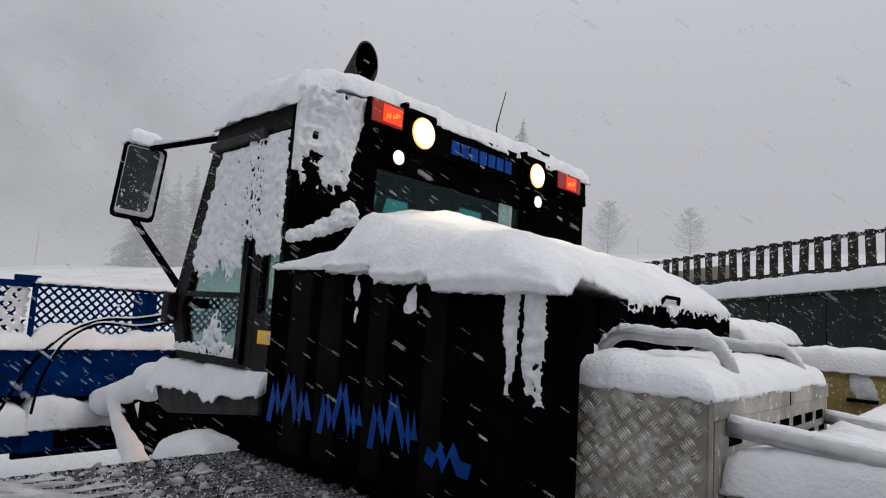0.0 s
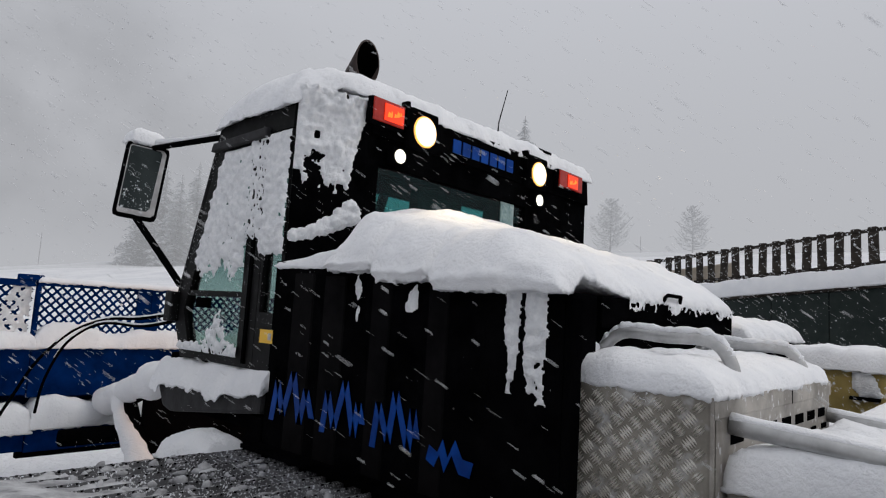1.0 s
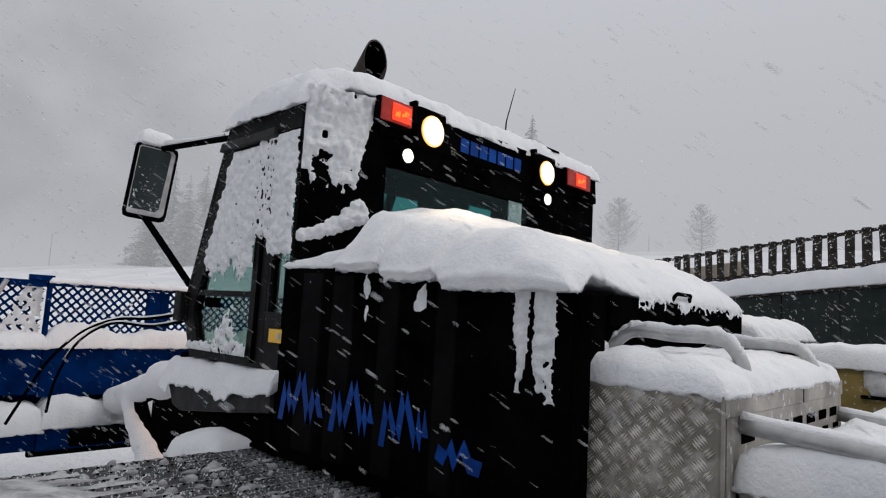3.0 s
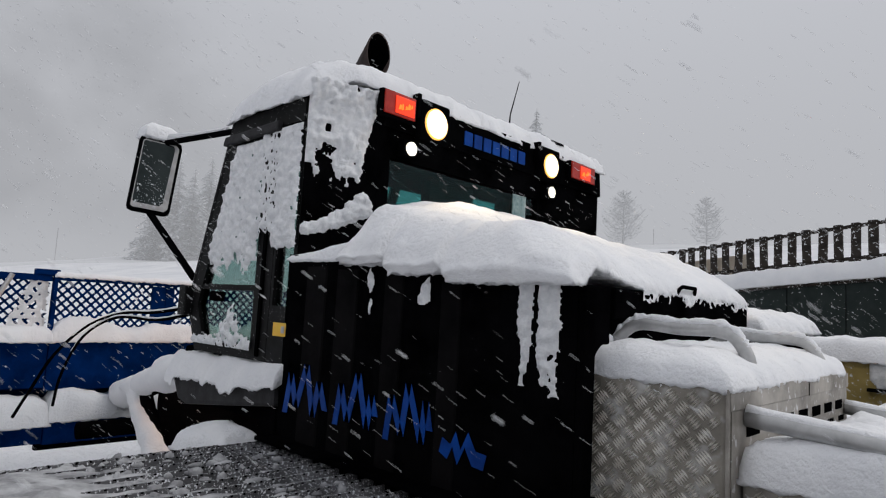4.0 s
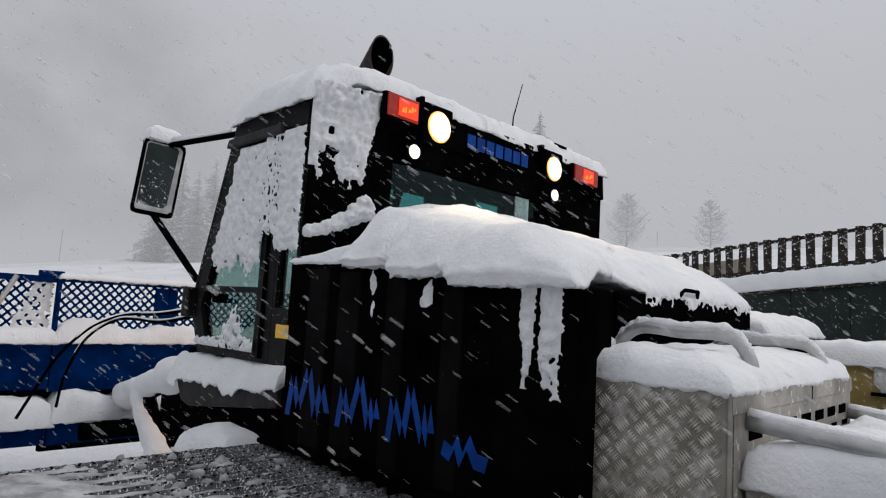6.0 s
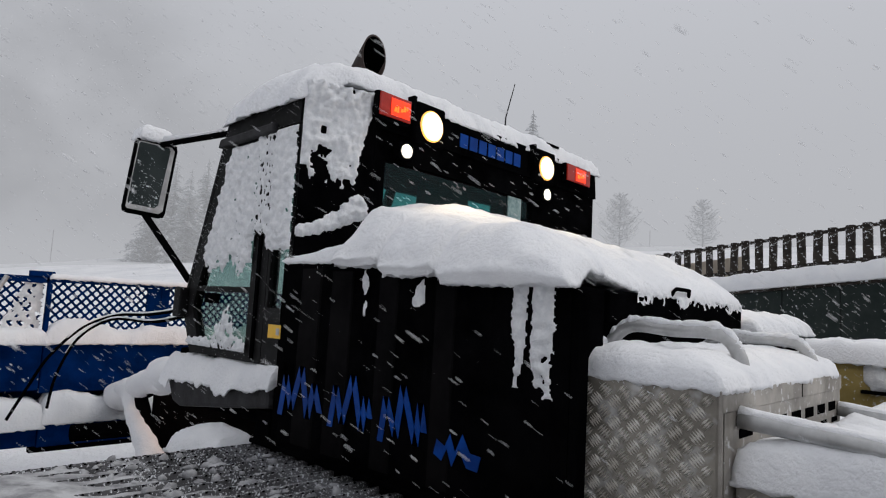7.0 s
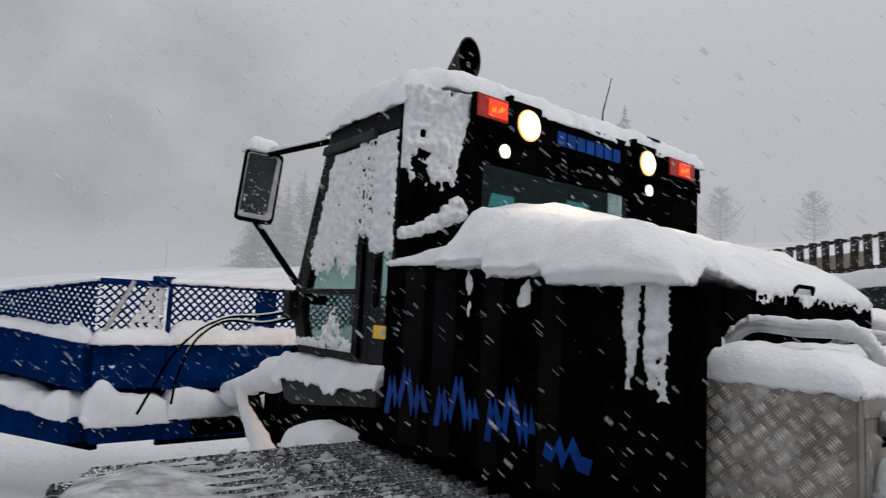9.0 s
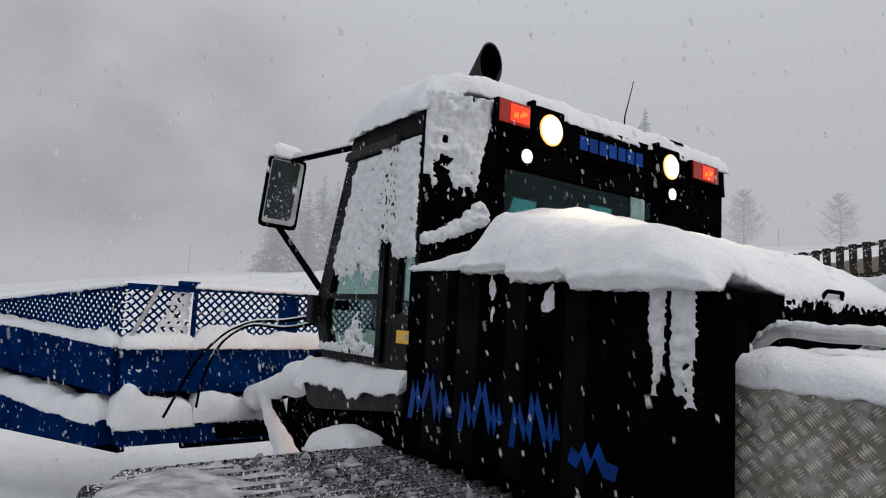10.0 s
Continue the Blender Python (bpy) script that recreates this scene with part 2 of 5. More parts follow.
def snow_pad(name, label, x0, x1, y0, y1, base, thick, step=0.03, edge=0.12, amp=0.012, seed=0.0, wob=0.03, category="snow", mat=None, edges="nsew", lay=None):
    """A lying blanket of snow over a rectangle: rounded, uneven rims, lumpy top."""
    nx, ny = max(4, int((x1 - x0) / step)), max(4, int((y1 - y0) / step))
    bm = bmesh.new()
    top, low = {}, {}
    for i in range(nx + 1):
        for j in range(ny + 1):
            u, v = i / nx, j / ny
            x, y = x0 + (x1 - x0) * u, y0 + (y1 - y0) * v
            far = 9.0
            if "w" in edges:
                far = min(far, x - x0)
            if "e" in edges:
                far = min(far, x1 - x)
            if "s" in edges:
                far = min(far, y - y0)
            if "n" in edges:
                far = min(far, y1 - y)
            if lay:
                x, y = lay(x, y)
            k = min(1.0, far / edge)
            prof = math.sqrt(max(0.0, 1 - (1 - k) ** 2))
            wx = (ns(x * 6 + seed, y * 6, 3) + 0.5 * ns(x * 17 + seed, y * 17, 8) + 0.35 * ns(x * 48, y * 48, seed)) * wob * (1 - k * 0.7)
            wy = (ns(x * 6, y * 6 + seed, 9) + 0.5 * ns(x * 17, y * 17 + seed, 5) + 0.35 * ns(x * 48, y * 48, seed + 4)) * wob * (1 - k * 0.7)
            b = base(x, y)
            h = thick(x, y) if callable(thick) else thick
            z = b + prof * h * (1 + 0.12 * ns(x * 2.3, y * 2.3, seed)) + prof * amp * (ns(x * 9, y * 9, seed) + 0.4 * ns(x * 26, y * 26, seed))
            top[i, j] = bm.verts.new((x + wx, y + wy, z))
            low[i, j] = bm.verts.new((x + wx, y + wy, b - 0.012 + 0.012 * ns(x * 24, y * 24, seed) + 0.008 * ns(x * 55, y * 55, seed)))
    for i in range(nx):
        for j in range(ny):
            bm.faces.new((top[i, j], top[i + 1, j], top[i + 1, j + 1], top[i, j + 1]))
            bm.faces.new((low[i, j], low[i, j + 1], low[i + 1, j + 1], low[i + 1, j]))
    rim = [(i, 0) for i in range(nx)] + [(nx, j) for j in range(ny)] + [(i, ny) for i in range(nx, 0, -1)] + [(0, j) for j in range(ny, 0, -1)]
    for a, b in zip(rim, rim[1:] + rim[:1]):
        bm.faces.new((top[a], top[b], low[b], low[a]))
    ob = part(name, bm, mat or SNOW, None, "", True)
    return tagged(ob, label, category, kind="stuff")


def crust(name, label, origin, u_vec, v_vec, keep, step=0.012, thick=0.015, seed=0.0, out=None, mat=None, grow=None):
    """Snow blown on to an upright face: a ragged, bumpy skin wherever keep(u, v) holds (u, v in metres)."""
    o, U, V = Vector(origin), Vector(u_vec), Vector(v_vec)
    lu, lv = U.length, V.length
    U, V = U.normalized(), V.normalized()
    N = Vector(out).normalized() if out else U.cross(V).normalized()
    nu, nv = int(lu / step), int(lv / step)
    cells = {(i, j) for i in range(nu) for j in range(nv) if keep((i + 0.5) * step, (j + 0.5) * step)}
    bm = bmesh.new()
    depth, layer = {}, set(cells)
    for level in range(1, 5):
        for c in layer:
            depth[c] = level
        layer = {(i, j) for i, j in layer if all((i + a, j + b) in layer for a, b in ((1, 0), (-1, 0), (0, 1), (0, -1)))}
    vs = {}
    def vert(i, j):
        if (i, j) not in vs:
            k = min(depth.get((i + a, j + b), 0) for a in (-1, 0) for b in (-1, 0)) / 4
            body = 0.70 + 0.6 * ns(i * step * 11, j * step * 11, seed) + 0.75 * ns(i * step * 36, j * step * 36, seed) + 0.8 * ns(i * step * 85, j * step * 85, seed)
            h = thick * math.sqrt(max(0.0, 1 - (1 - k) ** 2)) * max(0.12, body) * (grow(i * step, j * step) if grow else 1.0)
            q = o + U * (i * step + 0.4 * step * ns(i * 0.9, j * 0.9, seed)) + V * (j * step + 0.4 * step * ns(i * 0.9, j * 0.9, seed + 5)) + N * max(0.0015, h)
            vs[i, j] = bm.verts.new(q)
        return vs[i, j]
    for i, j in cells:
        bm.faces.new((vert(i, j), vert(i + 1, j), vert(i + 1, j + 1), vert(i, j + 1)))
    for _ in range(2):
        bmesh.ops.smooth_vert(bm, verts=bm.verts[:], factor=0.5, use_axis_x=True, use_axis_y=True, use_axis_z=True)
    ob = part(name, bm, mat or CRUST, None, "", True)
    return tagged(ob, label, "snow", kind="stuff")


# ---- ground, hill and distance ----
def ground_z(x, y):
    r = math.hypot(x - 2, y - 2)
    k = min(1.0, max(0.0, (r - 9) / 16))
    k = k * k * (3 - 2 * k)
    s = min(1.0, 62.0 / max(r, 1e-6))
    hill = max(-1.5, 0.148 * x * s + 0.030 * y * s - 0.35)
    return k * (hill + 0.45 * ns(x * 0.09, y * 0.09, 2) * min(1, r / 30)) + 0.05 * ns(x * 0.7, y * 0.7) + 0.02 * ns(x * 2.5, y * 2.5)


def build_ground():
    bm = bmesh.new()
    radii = [0.0] + [0.5 * 1.085 ** k for k in range(105)]
    radii = [r for r in radii if r < 2600]
    rings = []
    for r in radii[1:]:
        rings.append([bm.verts.new((2 + r * math.cos(a), 2 + r * math.sin(a), ground_z(2 + r * math.cos(a), 2 + r * math.sin(a)))) for a in (2 * math.pi * k / 120 for k in range(120))])
    c = bm.verts.new((2, 2, ground_z(2, 2)))
    for k in range(120):
        bm.faces.new((c, rings[0][k], rings[0][(k + 1) % 120]))
    for a, b in zip(rings, rings[1:]):
        for k in range(120):
            bm.faces.new((a[k], b[k], b[(k + 1) % 120], a[(k + 1) % 120]))
    tagged(part("ground", bm, GROUND_SNOW, None, "", True), "snow-covered yard rising to a white slope", "ground", kind="structure")


def build_backdrop():
    """A wooded mountainside far behind everything; a glowing sheet with cloud haze painted in."""
    m = bpy.data.materials.new("glowing_hazed_forest")
    m.use_nodes = True
    nt = m.node_tree
    nt.nodes.clear()
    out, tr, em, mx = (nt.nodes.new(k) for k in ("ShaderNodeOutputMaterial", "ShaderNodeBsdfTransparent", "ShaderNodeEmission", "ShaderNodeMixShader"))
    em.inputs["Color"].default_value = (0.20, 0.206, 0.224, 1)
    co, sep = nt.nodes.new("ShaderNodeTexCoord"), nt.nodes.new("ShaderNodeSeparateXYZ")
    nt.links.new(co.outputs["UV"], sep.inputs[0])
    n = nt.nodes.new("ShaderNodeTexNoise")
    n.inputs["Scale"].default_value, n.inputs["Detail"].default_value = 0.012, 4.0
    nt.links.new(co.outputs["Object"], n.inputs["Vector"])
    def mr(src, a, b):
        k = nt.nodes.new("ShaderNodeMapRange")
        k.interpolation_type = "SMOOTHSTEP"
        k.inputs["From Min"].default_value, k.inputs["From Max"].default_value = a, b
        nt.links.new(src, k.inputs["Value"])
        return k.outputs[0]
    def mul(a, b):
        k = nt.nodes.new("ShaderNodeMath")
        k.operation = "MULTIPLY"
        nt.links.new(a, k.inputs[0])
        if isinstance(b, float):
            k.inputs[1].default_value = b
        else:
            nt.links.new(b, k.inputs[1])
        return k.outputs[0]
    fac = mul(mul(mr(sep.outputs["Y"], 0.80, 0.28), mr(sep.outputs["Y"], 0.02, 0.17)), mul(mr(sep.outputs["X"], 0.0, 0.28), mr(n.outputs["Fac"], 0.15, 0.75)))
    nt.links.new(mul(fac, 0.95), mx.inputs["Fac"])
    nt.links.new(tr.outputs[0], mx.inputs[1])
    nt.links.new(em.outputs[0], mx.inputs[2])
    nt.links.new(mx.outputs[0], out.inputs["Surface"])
    bm = bmesh.new()
    uv = bm.loops.layers.uv.new("UVMap")
    cols, rows, grid = 40, 14, {}
    for i in range(cols + 1):
        for j in range(rows + 1):
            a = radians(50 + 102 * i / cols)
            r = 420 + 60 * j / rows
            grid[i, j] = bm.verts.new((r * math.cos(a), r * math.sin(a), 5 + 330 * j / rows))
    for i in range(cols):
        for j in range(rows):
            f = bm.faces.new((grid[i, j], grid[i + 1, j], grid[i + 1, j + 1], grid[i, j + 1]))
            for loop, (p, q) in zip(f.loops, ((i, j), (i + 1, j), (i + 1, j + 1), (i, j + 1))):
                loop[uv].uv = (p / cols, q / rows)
    tagged(part("backdrop", bm, m, None, "", True), "glowing sheet of dark wooded mountainside, its fade into cloud painted in", "backdrop", kind="structure").visible_shadow = False


def build_haze():
    """Glowing see-through sheet between yard and far trees, standing in for snowfall haze."""
    m = bpy.data.materials.new("glowing_haze_sheet")
    m.use_nodes = True
    nt = m.node_tree
    nt.nodes.clear()
    out, tr, em, mx = (nt.nodes.new(k) for k in ("ShaderNodeOutputMaterial", "ShaderNodeBsdfTransparent", "ShaderNodeEmission", "ShaderNodeMixShader"))
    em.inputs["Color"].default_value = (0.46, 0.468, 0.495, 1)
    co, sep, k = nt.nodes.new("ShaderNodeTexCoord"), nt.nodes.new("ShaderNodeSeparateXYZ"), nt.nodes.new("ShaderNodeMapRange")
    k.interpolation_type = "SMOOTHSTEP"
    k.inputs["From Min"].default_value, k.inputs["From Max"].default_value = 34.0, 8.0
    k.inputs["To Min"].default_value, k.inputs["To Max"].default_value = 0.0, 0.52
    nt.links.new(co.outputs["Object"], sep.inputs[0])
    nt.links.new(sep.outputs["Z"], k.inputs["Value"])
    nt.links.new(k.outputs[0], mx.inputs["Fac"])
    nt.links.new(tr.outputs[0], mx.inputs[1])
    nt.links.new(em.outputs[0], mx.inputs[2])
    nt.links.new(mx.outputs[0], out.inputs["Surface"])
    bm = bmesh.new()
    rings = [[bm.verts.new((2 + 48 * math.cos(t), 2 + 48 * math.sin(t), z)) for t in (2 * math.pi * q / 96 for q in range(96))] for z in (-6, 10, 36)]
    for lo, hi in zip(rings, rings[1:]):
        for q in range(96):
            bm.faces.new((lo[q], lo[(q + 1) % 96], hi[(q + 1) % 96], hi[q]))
    tagged(part("backdrop_haze", bm, m, None, "", True), "pale glowing sheet standing in for snowfall haze before the far trees", "backdrop", kind="structure").visible_shadow = False


build_ground()
build_backdrop()
build_haze()


# ---- snow groomer ----
groomer = thing("snow_groomer", "black tracked snow groomer with lit rear lamps, covered in fresh snow", "snow groomer")
XL, XR, YR = 1.6, 4.14, 2.28


def build_cab():
    plan = [(XL, 2.40), (1.93, YR), (3.97, YR), (4.02, 2.42), (4.02, 2.94), (3.9, 3.05), (1.8, 3.05), (XL, 2.96)]
    part("roof", prism(plan, "z", 2.43, 2.535, 0.03), BLACK, groomer, "black cab roof")
    part("ceiling_lining", prism([(x + (0.04 if x < 2.8 else -0.04), y + (0.05 if y < 2.6 else -0.06)) for x, y in plan], "z", 2.40, 2.427), INTERIOR, groomer)
    rear = part("rear_wall", frame_bm([(1.93, 1.45), (3.97, 1.45), (3.97, 2.43), (1.93, 2.43)], [(2.00, 1.70), (3.24, 1.70), (3.24, 2.225), (2.00, 2.225)], "y", YR, 2.33), BLACK, groomer, "black rear wall of the cab")
    part("rear_fascia", prism([(1.93, 2.36), (3.97, 2.36), (3.95, 2.548), (1.95, 2.548)], "y", YR - 0.025, YR - 0.002, 0.006), BLACK, groomer)
    part("rear_window", box(2.005, 3.235, 2.30, 2.307, 1.705, 2.22), REAR_GLASS, rear, "dark tinted glass").visible_shadow = False
    for a, b, c, d in (((XL, 2.40), (1.928, YR), (1.93, 2.33), (1.645, 2.44)), ((3.972, YR), (XR, 2.42), (4.09, 2.46), (3.97, 2.33))):
        part("corner_panel", prism([a, b, c, d], "z", 1.45, 2.43), BLACK, groomer, "black slanted corner panel")
    door_out = [(2.60, 1.22), (3.30, 1.22), (3.42, 1.45), (3.08, 2.32), (2.60, 2.32)]
    door_in = [(2.74, 1.28), (3.22, 1.28), (3.31, 1.46), (3.02, 2.26), (2.74, 2.26)]
    for x, t in ((XL, 0.05), (XR - 0.05, 0.05)):
        door = part("door", frame_bm(door_out, door_in, "x", x, x + t), PLASTIC, groomer, "black door frame crusted with snow")
        gx = x + 0.02
        part("door_glass", prism([(y, z) for y, z in door_in], "x", gx, gx + 0.006), GLASS, door, "greenish tinted door glass").visible_shadow = False
        part("glass_rail", prism([(2.74, 1.545), (3.28, 1.545), (3.27, 1.572), (2.74, 1.572)], "x", x + 0.004, x + 0.045), PLASTIC, door)
        part("door_handle", box(x - 0.025, x + 0.003, 3.02, 3.14, 1.485, 1.535, 0.008), BLACK_CLEAN, door)
        part("door_seal", box(x - 0.012, x - 0.001, 2.655, 2.675, 1.24, 2.30), BLACK_CLEAN, door)
        q = part("quarter_panel", frame_bm([(2.405, 1.22), (2.595, 1.22), (2.595, 2.32), (2.405, 2.32)], [(2.43, 1.48), (2.575, 1.48), (2.575, 2.27), (2.43, 2.27)], "x", x, x + 0.05), PLASTIC, groomer, "black rear quarter frame")
        part("quarter_glass", box(gx, gx + 0.006, 2.43, 2.575, 1.48, 2.27), GLASS, q, "greenish tinted side glass").visible_shadow = False
        part("door_header", prism([(2.405, 2.325), (3.08, 2.325), (3.04, 2.428), (2.405, 2.428)], "x", x - 0.012, x + 0.05), PLASTIC, groomer)
        part("rain_gutter", prism([(2.58, 2.30), (3.10, 2.29), (3.08, 2.335), (2.58, 2.345)], "x", x - 0.045, x - 0.013, 0.008), FENDER, groomer)
        part("front_pillar", tube([(x + 0.025, 3.43, 1.42), (x + 0.025, 3.07, 2.43)], 0.032, 8), PLASTIC, groomer)
        part("hinge", box(x - 0.05, x - 0.001, 3.36, 3.44, 1.40, 1.56, 0.01), PLASTIC, groomer)
    part("windscreen", prism([(3.43, 1.24), (3.436, 1.24), (3.086, 2.40), (3.08, 2.40)], "x", 1.67, 4.07), GLASS, groomer, "greenish tinted windscreen").visible_shadow = False
    for xa, xb, low in ((1.67, 3.50, 2.30), (3.505, 4.07, 2.365)):
        part("front_header", prism([(3.085, low), (3.115, low - 0.01), (3.10, 2.428), (3.04, 2.428)], "x", xa, xb), INTERIOR, groomer)
    part("screen_post", prism([(3.425, 1.45), (3.46, 1.45), (3.11, 2.40), (3.075, 2.40)], "x", 2.78, 2.84), INTERIOR, groomer)
    part("nose", prism([(3.24, 0.95), (3.40, 0.95), (3.47, 1.10), (3.45, 1.235), (3.30, 1.235)], "x", 1.62, 4.12, 0.02), BLACK, groomer)
    part("cab_floor", box(1.63, 3.99, 2.26, 3.30, 0.95, 1.215), BLACK_CLEAN, groomer)
    # Pale strip added on the rear glass for the frosted side window behind.
    part("window_stand_in", box(3.005, 3.135, 2.2925, 2.299, 1.72, 2.222), PALE_WINDOW, rear, "pale strip added on the rear glass for the frosted side window behind")
    for sx, ha, hb in ((2.28, 2.345, 2.71), (2.93, 2.97, 3.14)):
        seat = part("seat", prism([(2.45, 1.22), (2.95, 1.22), (2.98, 1.45), (2.55, 1.46), (2.42, 1.92), (2.34, 1.92)], "x", sx, sx + 0.5, 0.04), INTERIOR, groomer, "dark driver seat")
        part("headrest", prism([(2.34, 1.95), (2.43, 1.95), (2.41, 2.20), (2.34, 2.20)], "x", ha, hb, 0.03), INTERIOR, seat)
    part("dashboard", prism([(3.05, 1.22), (3.38, 1.22), (3.40, 1.44), (3.10, 1.52)], "x", 2.5, 3.9, 0.02), INTERIOR, groomer)
    part("information_label", box(XL - 0.004, XL - 0.001, 2.43, 2.545, 1.345, 1.405), YELLOW, groomer, "yellow warning label")
    part("label_symbol", box(XL - 0.007, XL - 0.005, 2.45, 2.475, 1.36, 1.39), CHROME, groomer)


def build_rear_lamps():
    for x0, x1, side in ((1.875, 2.088, -1), (3.50, 3.80, 1)):
        case = part("tail_lamp", box(x0, x1, YR - 0.065, YR - 0.026, 2.398, 2.528, 0.012), BLACK_CLEAN, groomer, "black tail lamp case")
        part("red_lens", box(x0 + 0.008, x1 - 0.008, YR - 0.078, YR - 0.066, 2.408, 2.519, 0.004), RED_LENS, case, "red lens")
        mid = x0 + (x1 - x0) * (0.62 if side < 0 else 0.55)
        part("lit_segment", box(mid - 0.062, mid + 0.062, YR - 0.083, YR - 0.079, 2.420, 2.503, 0.0015), RED_LIT, case, "glowing red segment")
        for dx, dz, w, h in ((-0.036, -0.012, 0.010, 0.013), (-0.020, -0.009, 0.006, 0.017), (0.004, -0.008, 0.008, 0.010), (0.022, 0.002, 0.010, 0.015), (0.040, 0.006, 0.005, 0.009)):
            part("lit_facet", prism([(mid + dx - w, 2.463 + dz - h), (mid + dx + w * 0.8, 2.463 + dz - h * 0.8), (mid + dx + w, 2.463 + dz + h * 0.6), (mid + dx - w * 0.3, 2.463 + dz + h)], "y", YR - 0.086, YR - 0.084), AMBER_LIT, case)
    for x, s in ((2.228, 1.0), (3.262, 0.95)):
        lamp = part("work_lamp", box(x - 0.105, x + 0.105, YR - 0.075, YR - 0.027, 2.335, 2.545, 0.02), BLACK_CLEAN, groomer, "black square work lamp housing")
        part("bezel", disc_y(x, 2.432, 0.080 * s, YR - 0.081, YR - 0.075, 28), LAMP_HALO, lamp, "rim glowing as the lamp's warm halo")
        part("lamp_glass", disc_y(x, 2.432, 0.072 * s, YR - 0.087, YR - 0.0815, 28), LAMP_LIT, lamp, "brightly lit round lamp glass")
        part("bracket", box(x - 0.13, x - 0.108, YR - 0.075, YR - 0.027, 2.44, 2.56, 0.004), BLACK_CLEAN, lamp)
    for x in (2.085, 3.31):
        lamp = part("small_lamp", box(x - 0.045, x + 0.045, YR - 0.055, YR - 0.001, 2.235, 2.32, 0.01), BLACK_CLEAN, groomer, "small black lamp")
        part("small_lamp_glass", disc_y(x, 2.276, 0.034, YR - 0.062, YR - 0.0555, 20), LAMP_COOL, lamp, "lit white lamp glass")
    # the maker's mark as plain blue bars
    for k in range(7):
        x = 2.50 + k * 0.081
        part("maker_mark_bar", box(x, x + 0.064, YR - 0.031, YR - 0.0265, 2.40, 2.475), LOGO, groomer, "plain blue mark")
    for x, e in ((2.228, 15), (3.262, 15)):
        d = bpy.data.lights.new("work_light", "SPOT")
        d.energy, d.color, d.spot_size, d.spot_blend, d.shadow_soft_size = e, (1.0, 0.80, 0.52), radians(110), 0.8, 0.07
        new("work_light", d).matrix_world = look((x, YR - 0.14, 2.43), (x, YR - 1.1, 1.75))


def build_roof_fittings():
    bm = bmesh.new()
    rings = []
    for t in range(9):
        k = t / 8
        y, z = 2.92 - 0.32 * k, 2.50 + 0.37 * k
        rings.append([bm.verts.new((2.15 + 0.085 * math.cos(a), y, z + 0.125 * math.sin(a))) for a in (2 * math.pi * q / 24 for q in range(24))])
    inner = [[bm.verts.new((2.15 + 0.076 * math.cos(a), y, z + 0.114 * math.sin(a))) for a in (2 * math.pi * q / 24 for q in range(24))] for y, z in ((2.60, 2.87), (2.79, 2.65))]
    bore = bmesh.new()
    cut = [[bore.verts.new(v.co + Vector((0, -0.001, 0))) for v in ring] for ring in inner]
    for k in range(24):
        bore.faces.new((cut[0][k], cut[0][(k + 1) % 24], cut[1][(k + 1) % 24], cut[1][k]))
    bore.faces.new(cut[1])
    part("exhaust_bore", bore, BLACK_CLEAN, groomer)
    loops = rings + inner
    for a, b in zip(loops, loops[1:]):
        for k in range(24):
            bm.faces.new((a[k], a[(k + 1) % 24], b[(k + 1) % 24], b[k]))
    bm.faces.new(loops[-1])
    part("exhaust_pipe", bm, RUST, groomer, "sooty exhaust stack cut open to the rear", True)
    part("exhaust_collar", tube([(2.15, 2.86, 2.55), (2.15, 2.86, 2.60)], 0.12, 20), RUST, groomer)
    for x0, x1, z in ((1.99, 2.09, 2.60), (3.38, 3.52, 2.64)):
        part("roof_bracket", prism([(x0, z - 0.07), (x0 + 0.01, z - 0.07), (x0 + 0.01, z - 0.012), (x1 - 0.01, z - 0.012), (x1 - 0.01, z - 0.07), (x1, z - 0.07), (x1, z), (x0, z)], "y", YR + 0.005, YR + 0.025), BLACK_CLEAN, groomer, "small black roof bracket")
    part("antenna", tube([(3.32, 2.6, 2.55), (3.335, 2.6, 2.85), (3.42, 2.6, 3.11)], [0.008, 0.005, 0.003], 6), BLACK_CLEAN, groomer, "thin black rod antenna")


